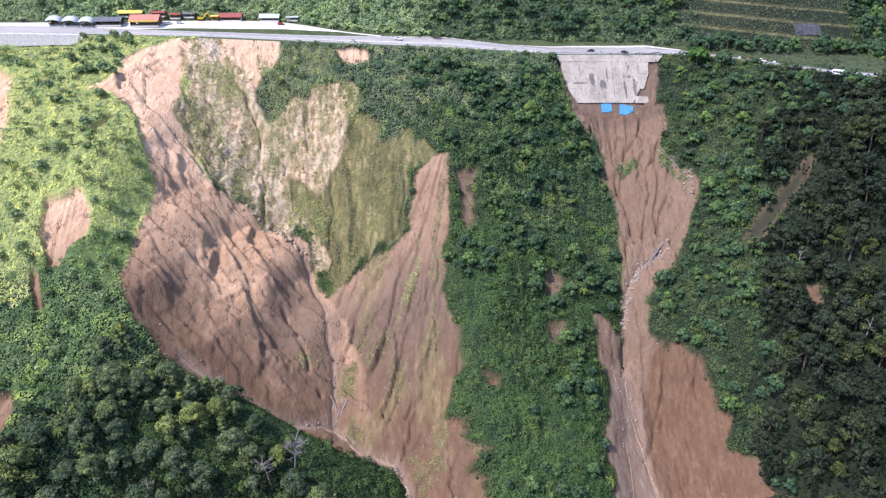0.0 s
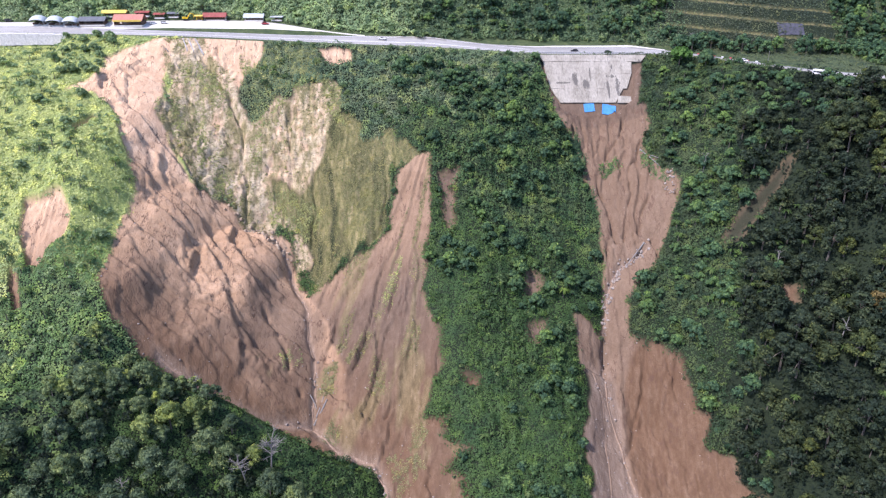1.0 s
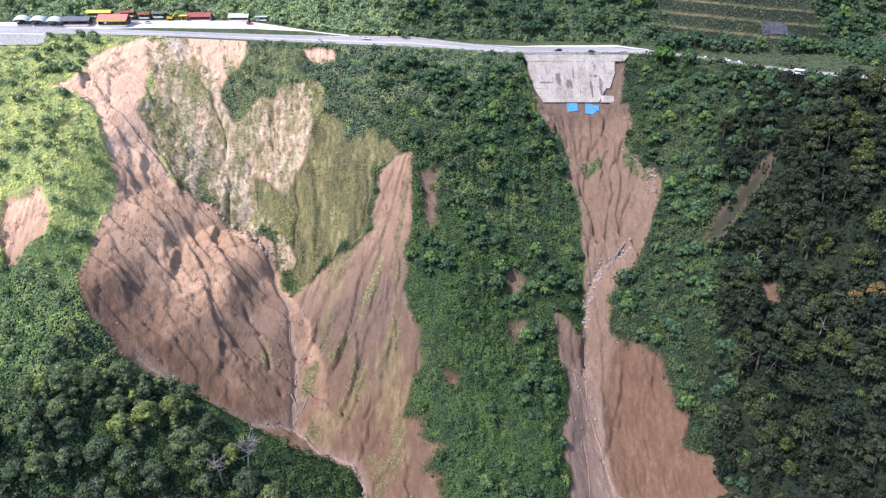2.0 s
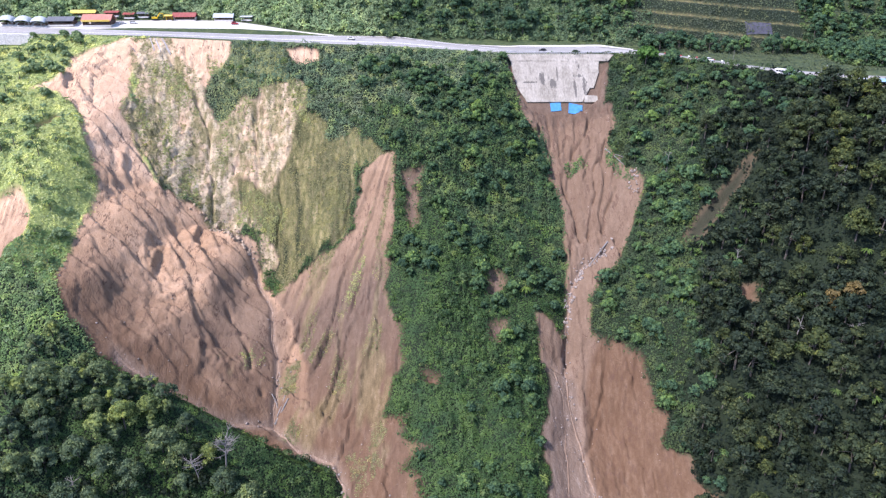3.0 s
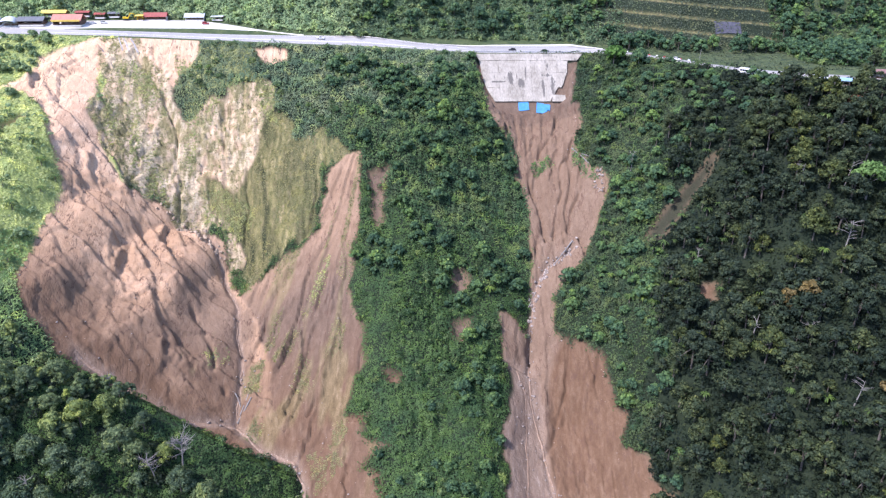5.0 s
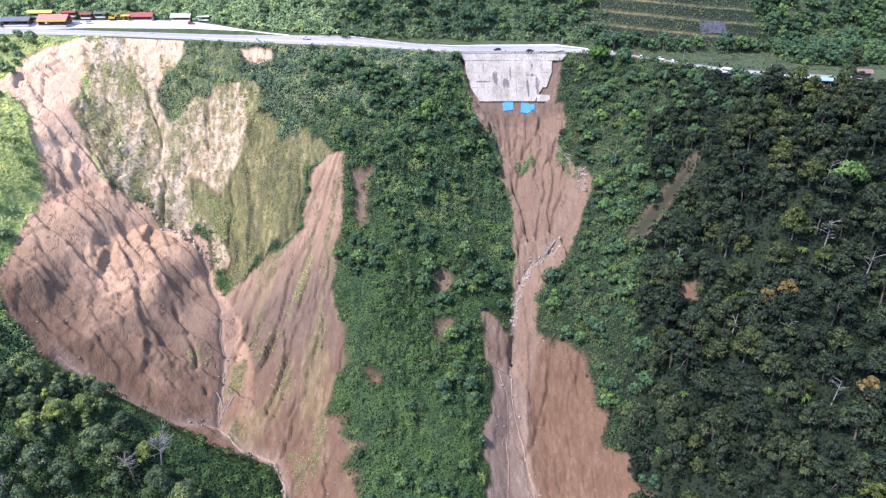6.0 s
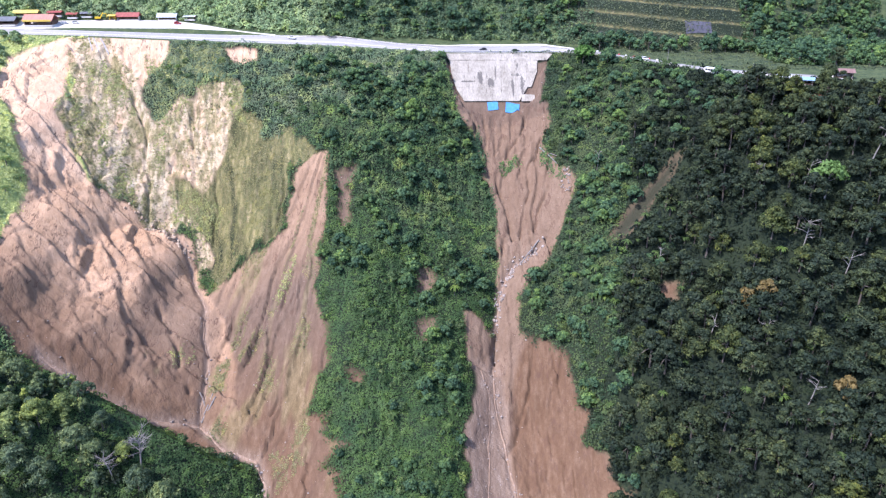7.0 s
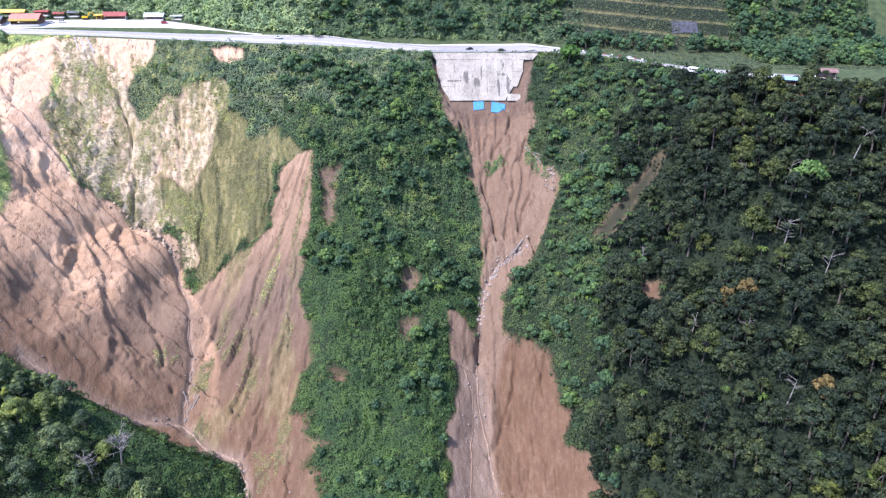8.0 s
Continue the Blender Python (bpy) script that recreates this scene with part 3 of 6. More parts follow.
GORGE_GULLIES = [
    ([(94.5, 309), (93, 301), (92.5, 297)], 1.3, 7.0), ([(82.5, 395), (87, 384), (96, 375), (98.5, 362), (104, 342)], 0.8, 4.9), ([(103, 397), (100.5, 386), (96, 375)], 0.7, 4.2), ([(115.5, 393), (108, 384), (101, 375), (98, 364)], 0.7, 4.2),
    ([(124, 381), (116, 369), (112, 356), (107.5, 343)], 0.8, 4.9), ([(90, 398), (90.5, 382), (94, 370)], 0.6, 3.4), ([(131, 372), (125, 358), (118, 345)], 0.8, 3.8), ([(114, 299), (111, 283), (97, 258)], 1.0, 2.4), ([(122, 289), (117, 278), (118, 261)], 0.9, 2.0)]
for line, half, deep in CLIFF_GULLIES + SLIP_GULLIES + GORGE_GULLIES:
    d = line_distance(line, LX + 1.1 * jx, LY + 1.1 * jy)
    Z = Z - near_brink * deep * np.clip(3.2 * fractal(LX / 11, LY / 11, 137, 3) - 0.9, 0.1, 1) * np.exp(-(d / half) ** 2)


def break_line(line, high, wide):
    """A scarp where the soil has broken: the block right of the line's way stands high, and drops off steeply at it."""
    x, y = LX + 0.3 * jx + 0.8 * crumble, LY + 0.3 * jy + 0.8 * crumble2
    lift = np.zeros_like(Z)
    near = np.full(Z.shape, 1e9)
    total = sum(math.dist(a, b) for a, b in zip(line, line[1:]))
    gone = 0.0
    for (ax, ay), (bx_, by_) in zip(line, line[1:]):
        l = math.dist((ax, ay), (bx_, by_))
        s = np.clip(((x - ax) * (bx_ - ax) + (y - ay) * (by_ - ay)) / l ** 2, 0, 1)
        d = np.hypot(x - ax - s * (bx_ - ax), y - ay - s * (by_ - ay))
        left = (bx_ - ax) * (y - ay) - (by_ - ay) * (x - ax) > 0
        run = (gone + s * l) / total
        taper = np.clip(np.minimum(run + 0.1, 1.1 - run) * 3.2, 0, 1)
        over = 0.5 + 0.5 * np.tanh(np.where(left, d, -d) / 0.8)
        here = taper * (np.exp(-d / wide) * (1 - over) - 0.55 * np.exp(-d / (0.35 * wide)) * over)
        lift = np.where(d < near, here, lift)
        near = np.minimum(near, d)
        gone += l
    return high * lift


UPPER_BREAKS = [
    ([(-183, 386), (-179, 381), (-177, 375)], 4.0, 5.0), ([(-162, 397), (-174, 391), (-175, 387)], 2.0, 6.0), ([(-173, 382), (-165, 373)], 2.4, 5.0), ([(-161, 361), (-154, 359), (-149, 354)], 3.0, 5.0), ([(-162, 356), (-155, 346)], 3.0, 4.0),
    ([(-142, 358), (-141, 350), (-137, 347)], 4.6, 5.0), ([(-128, 361), (-126, 358), (-122, 352)], 4.0, 4.0), ([(-151, 345), (-138, 340), (-125, 336), (-119, 331)], 2.2, 5.0), ([(-140, 333), (-131, 330), (-119, 327)], 3.4, 6.0), ([(-105, 353), (-106, 340)], 4.2, 4.5), ([(-112, 347), (-99, 335), (-92, 330)], 3.0, 5.0), ([(-99, 351), (-94, 342)], 2.4, 4.0)]
LOWER_BREAKS = [
    ([(-144, 309), (-138, 302)], 2.0, 4.0), ([(-118, 324), (-118, 317), (-117, 310)], 4.6, 6.0), ([(-115, 331), (-105, 320)], 4.0, 5.0), ([(-116, 338), (-104, 329)], 3.2, 5.0), ([(-93, 326), (-86, 322)], 4.0, 5.0), ([(-137, 295), (-129, 291)], 3.0, 5.0), ([(-131, 313), (-117, 308)], 3.2, 6.0), ([(-90, 346), (-80, 346)], 2.4, 3.0),
    ([(-100, 290), (-106, 291)], 1.8, 4.0), ([(-102, 312), (-92, 294)], 3.0, 5.0), ([(-90, 291), (-89, 283)], 3.0, 4.0), ([(-86, 285), (-90, 276)], 2.6, 4.0), ([(-84, 292), (-77, 286)], 2.4, 4.0), ([(-110, 280), (-100, 275)], 1.8, 4.0)]
APRON_BREAKS = [
    ([(-29, 331), (-42, 328), (-47, 322)], 3.0, 4.0), ([(-46, 336), (-52, 329)], 2.6, 3.0), ([(-51, 339), (-59, 329)], 2.6, 3.0), ([(-12, 334), (-19, 325)], 2.2, 4.0), ([(-3, 331), (-5, 309)], 2.2, 3.5), ([(-26, 309), (-24, 299), (-24, 292)], 3.0, 5.0), ([(-30, 305), (-36, 297)], 2.8, 4.0), ([(-5, 298), (-11, 291)], 2.4, 4.0), ([(-48, 321), (-52, 303)], 2.6, 4.0)]
for line, high, wide in UPPER_BREAKS + LOWER_BREAKS + APRON_BREAKS:
    Z = Z + break_line(line, high, wide)
outcrop = soften(inside([(-95, 395), (-47, 392), (-46, 373), (-59, 375), (-94, 379)], LX + jx, LY + jy).astype(float), 3)
Z = Z + 2.2 * outcrop * slabs(LX, LAND, 4.2, 3.4, 411, 0.4)
wet = np.zeros_like(Z)
for line, half in STREAMS.values():
    d = line_distance(line, LX + 0.25 * jx, LY + 0.25 * jy)
    Z = Z - on_slope * np.where((LX > 60) & (LY < 291), 0.12, 1) * (2.2 * np.exp(-(d / (1.2 * half)) ** 2) + 1.6 * np.exp(-(d / (4.5 * half)) ** 2))
    wet = np.maximum(wet, np.exp(-(d / (1.3 * half)) ** 2))
wet = np.maximum(wet, soften(inside([(80, 293), (96, 293), (98, 280), (98, 264), (103, 243), (105, 224), (80, 224), (77, 255), (82, 277)], LX + jx, LY + jy).astype(float), 3)) * 0.95
shaded_ochre = soften(inside([(112, 304), (134, 288), (136, 256), (147, 224), (101, 224), (100, 268), (104, 290)], LX + jx, LY + jy).astype(float), 5)
shaded_ochre = np.maximum(shaded_ochre, 0.8 * soften(inside(SCARS_EAST[1], LX, LY).astype(float), 1))
shaded_ochre = shaded_ochre * np.clip(0.55 + 1.3 * fractal(LX / 9, LY / 30, 109, 3), 0, 1)
shaded_ochre = np.maximum(shaded_ochre, 0.25 * soften(inside([(84, 399), (130, 399), (128, 366), (118, 340), (100, 345)], LX + 2 * jx, LY + 2 * jy).astype(float), 5))

# Cloud shade over the lower bowl and apron, put in as darker soil.
shaded_ochre = np.maximum(shaded_ochre, 0.95 * np.clip((312 - LY) / 40, 0, 1) * (LX < 40) * np.clip(0.35 + 1.3 * fractal(LX / 8, LY / 14, 131, 3), 0, 1))

# benches cut into the slope above the road
BENCH = np.clip((LX - 140) / 12, 0, 1) * np.clip((262 - LX) / 8, 0, 1) * np.clip((LY - spline(GX, HILL_X, HILL_Y)[:, None] - 1) / 4, 0, 1) * np.clip((560 - LY) / 40, 0, 1)
step_h = 7.8
zs = (Z - 1.5 + 0.08 * (LX - 150) + 0.8 * (fractal(LX / 16, LY / 40, 151, 2) - 0.5)) / step_h
fl = np.floor(zs)
fr = zs - fl
cut_away = np.clip((-212 - LX) / 6, 0, 1) * (LY < edge_y - 0.6) * (LY > 380)
Z = Z * (1 - cut_away) + cut_away * np.minimum(Z, 3.4 + 0.2 * (LY - 395))
Z = Z + BENCH * step_h * (fl + np.where(fr < 0.3, 0.1 * fr / 0.3, 0.1 + 0.9 * (fr - 0.3) / 0.7) - zs)
bench_lip = BENCH * np.exp(-((fr - 0.24) / 0.11) ** 2)

# bed of the retaining wall
bed = soften(inside([(68, 428), (135, 428), (125, 415), (122, 402), (113, 398), (80, 398), (72, 410)], LX, LY).astype(float), 1)
Z = Z * (1 - bed) + bed * (2.9 - 0.992 * (427.6 - LY) - 1.2)


def sheet(name, xs, ys, zs, material, **masks):
    nx, ny = len(xs), len(ys)
    me = bpy.data.meshes.new(name)
    co = np.stack(np.broadcast_arrays(xs[:, None], ys[None, :], zs), -1).reshape(-1, 3)
    i = (np.arange(nx - 1)[:, None] * ny + np.arange(ny - 1)[None, :]).ravel()
    quads = np.stack([i, i + ny, i + ny + 1, i + 1], -1)
    fill(me, co, quads)
    for key, value in masks.items():
        a = me.attributes.new(key, "FLOAT", "POINT")
        a.data.foreach_set("value", np.clip(value, 0, 1).astype(np.float32).ravel())
    me.materials.append(material)
    return new(name, me)


def fill(me, co, quads):
    me.vertices.add(len(co))
    me.vertices.foreach_set("co", np.asarray(co, np.float32).ravel())
    me.loops.add(quads.size)
    me.loops.foreach_set("vertex_index", quads.astype(np.int32).ravel())
    me.polygons.add(len(quads))
    me.polygons.foreach_set("loop_start", np.arange(0, quads.size, quads.shape[1], dtype=np.int32))
    me.update(calc_edges=True)


scrub = soften(inside(SCARS_EAST[2], LX + 0.6 * jx, LY + 0.6 * jy).astype(float), 2)
bare = np.clip(np.maximum.reduce([bowl, apron, gorge, scars, soften(inside([(68, 424), (130, 425), (127, 408), (124, 396), (74, 396)], LX + 0.5 * jx, LY + 0.5 * jy).astype(float), 1)]), 0, 1)
# Darkens the scar's soil by mixing in the near-black ground colour.
bare_soil = bare * (1 - 0.84 * scrub)
top_rill = soften(inside([(-140, 424), (-96, 426), (-98, 412), (-108, 400), (-120, 408)], LX + jx, LY + jy).astype(float), 2)
rock = only_cliff * np.maximum(np.clip(2.2 * fractal(LX / 5, LY / 9, 101, 4) - 0.3, 0, 1), outcrop * np.clip(4 * fractal(LX / 5, LAND / 3, 143, 3) - 1.3, 0, 1)) * (1 - 0.8 * top_rill) * (1 - bowl)
grassy = np.maximum(np.clip(2.5 * (soften(meadow, 12) + 0.9 * (fractal(LX / 4, LAND / 5, 155, 3) - 0.5)) - 0.75, 0, 1) * (1 - apron) * np.clip(0.6 + 2.6 * (fractal((LX + 0.2 * LY + 0.8 * jx) / 5, (LY - 0.1 * LX) / 13, 107, 4) - 0.42), 0, 1), 0.8 * only_cliff * np.clip(6 * (0.45 * fractal((LX + 0.8 * jx) / 6, LY / 10, 103, 4) + 0.55 * fractal(LX / 1.8, LAND / 2.6, 104, 3) - 0.44), 0, 1) * (1 - top_rill))
grassy = np.maximum(grassy, apron * np.clip(4 * (fractal(fan_u / 5, fan_v / 34, 105, 3) - 0.56), 0, 0.3))
grassy = grassy * (1 - 0.12 * outcrop * (fractal(LX / 4, LAND / 3, 133, 3) > 0.42))

grassy = np.maximum(grassy, 0.75 * bench_lip)
verge = (1 - on_slope) * np.clip((spline(GX, HILL_X, HILL_Y)[:, None] + 4 - LY) / 3, 0, 1)
turf = np.maximum(verge, 0.9 * np.clip(1 - on_slope, 0, 1) * (1 - BENCH))
shaded_silt = np.clip(np.maximum(apron * (1 - 0.7 * bowl) * (1 - 0.5 * upper_apron), np.maximum(0.85 * gorge, np.maximum(bed, scars * (LX > 0)))), 0, 1)
shaded_silt = np.maximum(shaded_silt, soften(inside([(60, 430), (140, 430), (136, 392), (66, 392)], LX, LY).astype(float), 3))
# Lower bowl and runnel dimmed further through the same dark soil.
shaded_silt = np.maximum(shaded_silt, 0.3 * soften(inside([(-150, 300), (-110, 300), (-70, 300), (-45, 275), (-40, 250), (-130, 250), (-150, 270)], LX + 3 * jx, LY + 3 * jy).astype(float), 16))
shaded_silt = np.maximum(shaded_silt, 0.68 * soften(inside([(-96, 338), (-74, 338), (-56, 326), (-50, 300), (-52, 272), (-90, 280)], LX + 2 * jx, LY + 2 * jy).astype(float), 12))
# Paler soil up the bowl and on west scars, with sunlight in its colour.
pale = np.maximum(soften(inside([(-200, 425), (-96, 430), (-40, 425), (-40, 372), (-68, 350), (-92, 360), (-120, 366), (-136, 352), (-160, 345), (-200, 372)], LX + 3 * jx, LY + 3 * jy).astype(float), 22), np.clip(scars * (LX < 0), 0, 1) * 0.8)
tagged(sheet("ground", GX, GY, Z, HILLSIDE, tone=slab_tone, bare=np.maximum(bare_soil, np.maximum(top_rill, only_cliff)), rock=rock, meadow=grassy, wet=wet, shaded_ochre=shaded_ochre, pale=pale, shaded_silt=shaded_silt, turf=turf, fern=soften((LX + 3 * jx < -125).astype(float), 4) * np.clip((LY + 3 * jy - 278) / 24, 0, 1) * on_slope),
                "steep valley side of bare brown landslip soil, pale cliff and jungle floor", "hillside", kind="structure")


# ---------------------------------------------------------------- helpers for things
def thing(name, x, y, z, label, category, group="", turn=0.0):
    ob = tagged(new(name), label, category, group)
    ob.matrix_basis = pose(x, y, z, 0, 0, turn)
    return ob


def part(name, bm, material, parent, label=""):
    me = bpy.data.meshes.new(name)
    if isinstance(bm, tuple):
        fill(me, *bm)
    else:
        bmesh.ops.recalc_face_normals(bm, faces=bm.faces)
        bm.to_mesh(me)
        bm.free()
    me.materials.append(material)
    ob = new(name, me)
    ob.parent = parent
    if label:
        tagged(ob, label)
    return ob


def box(bm, x0, x1, y0, y1, z0, z1, bevel=0.0, m=None):
    made = bmesh.ops.create_cube(bm, size=1.0)["verts"]
    for q in made:
        q.co = Vector((x0 + (q.co.x + 0.5) * (x1 - x0), y0 + (q.co.y + 0.5) * (y1 - y0), z0 + (q.co.z + 0.5) * (z1 - z0)))
    if bevel:
        edges = {e for q in made for e in q.link_edges}
        out = bmesh.ops.bevel(bm, geom=list(edges), offset=bevel, segments=1, affect="EDGES")
        made = out["verts"]
    if m is not None:
        bmesh.ops.transform(bm, matrix=m, verts=list({q for q in made}))
    return bm


def tube(bm, points, radii, sides=6):
    """A tapering limb through points."""
    rings = []
    for k, (p, r) in enumerate(zip(points, radii)):
        p = Vector(p)
        ahead = (Vector(points[min(k + 1, len(points) - 1)]) - Vector(points[max(k - 1, 0)])).normalized()
        side = ahead.cross(Vector((0.31, 0.95, 0.05))).normalized()
        up = side.cross(ahead)
        rings.append([bm.verts.new(p + r * (math.cos(a) * side + math.sin(a) * up)) for a in (2 * math.pi * s / sides for s in range(sides))])
    for a, b in zip(rings, rings[1:]):
        for s in range(sides):
            bm.faces.new((a[s], a[(s + 1) % sides], b[(s + 1) % sides], b[s]))
    bm.faces.new(rings[0][::-1])
    bm.faces.new(rings[-1])
    return bm


# ---------------------------------------------------------------- leaves
def leaf_quads(centres, ways, size, rng, flat=0.62, spread=0.65):
    """One pointed leaf spray at each centre, facing roughly along its way."""
    n = ways + spread * rng.normal(size=ways.shape) * 0.6
    n /= np.linalg.norm(n, axis=1, keepdims=True) + 1e-9
    a = np.cross(n, rng.normal(size=n.shape))
    a /= np.linalg.norm(a, axis=1, keepdims=True) + 1e-9
    b = np.cross(n, a)
    s = size[:, None]
    droop = np.array([0, 0, -0.25]) * s
    co = np.stack([centres + a * s * 1.05 + droop, centres - a * s * 0.7 + b * s * flat * 1.1, centres - a * s * 0.7 - b * s * flat * 1.1], 1).reshape(-1, 3)
    return co, np.arange(len(co)).reshape(-1, 3)


def blob_leaves(c, r, count, size, rng, low=-0.25):
    """Leaves on the skins of blobs: centres c (n,3), radii r (n,3), count each."""
    k = np.repeat(np.arange(len(c)), count)
    d = rng.normal(size=(len(k), 3))
    d /= np.linalg.norm(d, axis=1, keepdims=True)
    d[:, 2] = np.where(d[:, 2] < low, -d[:, 2], d[:, 2])
    at_ = c[k] + r[k] * d * rng.uniform(0.72, 1.08, (len(k), 1))
    s = size[k] * rng.uniform(0.6, 1.35, len(k))
    return at_, d, s


def stuff(name, co_quads, material, label, category):
    me = bpy.data.meshes.new(name)
    fill(me, *co_quads)
    me.materials.append(material)
    return tagged(new(name, me), label, category, kind="stuff")


def slope_up(x, y):
    """Unit normals of the ground at places."""
    e = 2.5
    dx, dy = (at(Z, x + e, y) - at(Z, x - e, y)) / (2 * e), (at(Z, x, y + e) - at(Z, x, y - e)) / (2 * e)
    n = np.stack([-dx, -dy, np.ones_like(dx)], -1)
    return n / np.linalg.norm(n, axis=1, keepdims=True)


ragged_cliff = np.clip(4 * (soften(np.maximum(only_cliff, meadow), 14) + 1.3 * (fractal(LX / 5, LY / 7, 153, 4) - 0.5) - 0.5) + 0.5, 0, 1)
GREEN = soften(np.clip(1 - bare - ragged_cliff - top_rill - 0.9 * wet, 0, 1) * np.where(LY < edge_y - 1, 1, 0) * (1 - bed), 1)


def shrubs(rng, n, x0, x1, y0, y1, r_lo, r_hi, per_m2, leaf, keep=None, lift=0.35):
    """Low bushes over a stretch of hillside, thinned by where things grow."""
    x, y = rng.uniform(x0, x1, n), rng.uniform(y0, y1, n)
    ok = (rng.uniform(size=n) < at(GREEN, x, y)) if keep is None else keep(x, y, rng)
    ok &= np.abs(x - 38) < 0.66 * np.hypot(y, at(Z, x, y) - 64) + 75
    x, y = x[ok], y[ok]
    r = r_lo * (r_hi / r_lo) ** rng.uniform(size=len(x)) ** 1.6
    up = slope_up(x, y)
    c = np.stack([x, y, at(Z, x, y)], -1) + up * (r * lift)[:, None]
    rr = np.stack([r, r, r * rng.uniform(0.6, 1.0, len(r))], -1)
    count = np.maximum(5, (per_m2 * r * r * 3).astype(int))
    p, d, s = blob_leaves(c, rr, count, np.full(len(r), leaf) * rng.uniform(0.75, 1.3, len(r)), rng)
    return leaf_quads(p, d, s, rng)


def carpet(rng, n, x0, x1, y0, y1, tall, leaf, keep, clump=5.0, spread=0.5):
    """A closed cover of leaves whose top heaves in rounded clumps."""
    x, y = rng.uniform(x0, x1, n), rng.uniform(y0, y1, n)
    ok = keep(x, y, rng)
    ok &= np.abs(x - 38) < 0.66 * np.hypot(y, at(Z, x, y) - 64) + 75
    x, y = x[ok], y[ok]

    def top(x, y):
        h = (0.62 * np.abs(2 * grain(x / clump, y / clump, 201) - 1) + 0.38 * np.abs(2 * grain(x / clump * 2.3, y / clump * 2.3, 203) - 1)) ** 0.7
        return at(Z, x, y) + tall * h * (0.25 + 1.6 * grain(x / 17, y / 17, 205) * grain(x / 41, y / 41, 207) * 1.5)

    e = 0.6
    z = top(x, y)
    nrm = np.stack([-(top(x + e, y) - top(x - e, y)) / (2 * e), -(top(x, y + e) - top(x, y - e)) / (2 * e), np.ones_like(x)], -1)
    nrm /= np.linalg.norm(nrm, axis=1, keepdims=True)
    c = np.stack([x, y, z], -1) - nrm * (rng.uniform(size=len(x)) ** 2 * 0.5)[:, None]
    return leaf_quads(c, nrm, leaf * rng.uniform(0.55, 1.35, len(x)), rng, 0.6, spread)


def green(x, y, rng):
    return rng.uniform(size=len(x)) < at(GREEN, x, y)


rng = np.random.default_rng(11)


def near_spur(x, y):
    return y + 14 * (fractal(x / 14, y / 14, 221, 3) - 0.5) < np.interp(x, [-330, -230, -175, -150, -128], [186, 196, 214, 240, 258])


stuff("spur_forest_floor", carpet(rng, 60000, -330, -128, 165, 268, 3.2, 0.7, lambda x, y, rng: green(x, y, rng) & near_spur(x, y), 5.0), LEAF_MID, "dark green undergrowth on the near spur", "undergrowth")
# Where the sunlit fern colour is laid rather than the thicket green.
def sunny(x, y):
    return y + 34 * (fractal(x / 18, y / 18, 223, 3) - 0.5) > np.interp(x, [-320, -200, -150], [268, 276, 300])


stuff("fern_cover", carpet(rng, 165000, -320, -128, 205, 424, 1.9, 0.54, lambda x, y, rng: green(x, y, rng) & ~near_spur(x, y) & sunny(x, y), 4.5, 0.28), LEAF_SUNLIT, "bright yellow-green fern cover on the sunlit spur", "undergrowth")
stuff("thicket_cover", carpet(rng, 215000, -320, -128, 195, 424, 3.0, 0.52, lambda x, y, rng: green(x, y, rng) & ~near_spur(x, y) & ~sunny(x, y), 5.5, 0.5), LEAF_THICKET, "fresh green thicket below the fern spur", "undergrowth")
stuff("fern_thicket", shrubs(rng, 1700, -330, -128, 245, 422, 0.7, 2.4, 5.0, 0.45), LEAF_UPPER, "mid-green bushes standing out of the fern cover", "undergrowth")


def in_jungle(x, y):
    """Whether the tall jungle stands here; nearer the gorge there is only scrub."""
    return x + 50 * (fractal(np.asarray(x) / 17, np.asarray(y) / 17, 227, 3) - 0.5) + 30 * (fractal(np.asarray(x) / 4, np.asarray(y) / 4, 229, 2) - 0.5) > np.interp(y, [230, 275, 295, 345, 400], [134, 142, 160, 170, 202])


def clear_of_scars(x, y):
    """Keeps trees from hiding the two small slips in the jungle."""
    return math.hypot(x - 174, y - 280) > 10.5 and float(line_distance([(155, 317), (170, 322), (187, 330)], np.array([float(x)]), np.array([float(y)]))[0]) > 5.5


def belt(which):
    """Which belt of the slope between the slips a spot belongs to: olive scrub on top, fresh fern below, shrubs between."""
    def keep(x, y, rng):
        wob = 26 * (fractal(x / 16, y / 16, 211, 3) - 0.5) + rng.normal(size=len(x)) * 2
        olive = (y + wob > np.interp(x, [-100, -40, 20, 62, 70], [360, 372, 388, 408, 440]))
        fresh = (x + wob < 102) & (y + 1.6 * wob < np.interp(x, [-20, 10, 40, 75, 130], [352, 346, 338, 330, 300])) & ~olive
        return (olive, fresh, ~olive & ~fresh)[which] & green(x, y, rng)
    return keep


stuff("scrub_cover", carpet(rng, 420000, -128, 150, 205, 430, 2.2, 0.46, belt(0), 3.6, 0.45), LEAF_OLIVE, "dull olive scrub on the upper slope beside the cliff", "undergrowth")
stuff("fern_slope", carpet(rng, 400000, -128, 150, 205, 430, 2.4, 0.46, belt(1), 5.5, 0.36), LEAF_FRESH, "fresh green fern cover on the lower slope between the slips", "undergrowth")
stuff("shrub_cover", carpet(rng, 300000, -128, 106, 205, 430, 3.4, 0.52, belt(2), 6.0, 0.5), LEAF_MID, "dense mid-green shrub cover on the slope between the slips", "undergrowth")
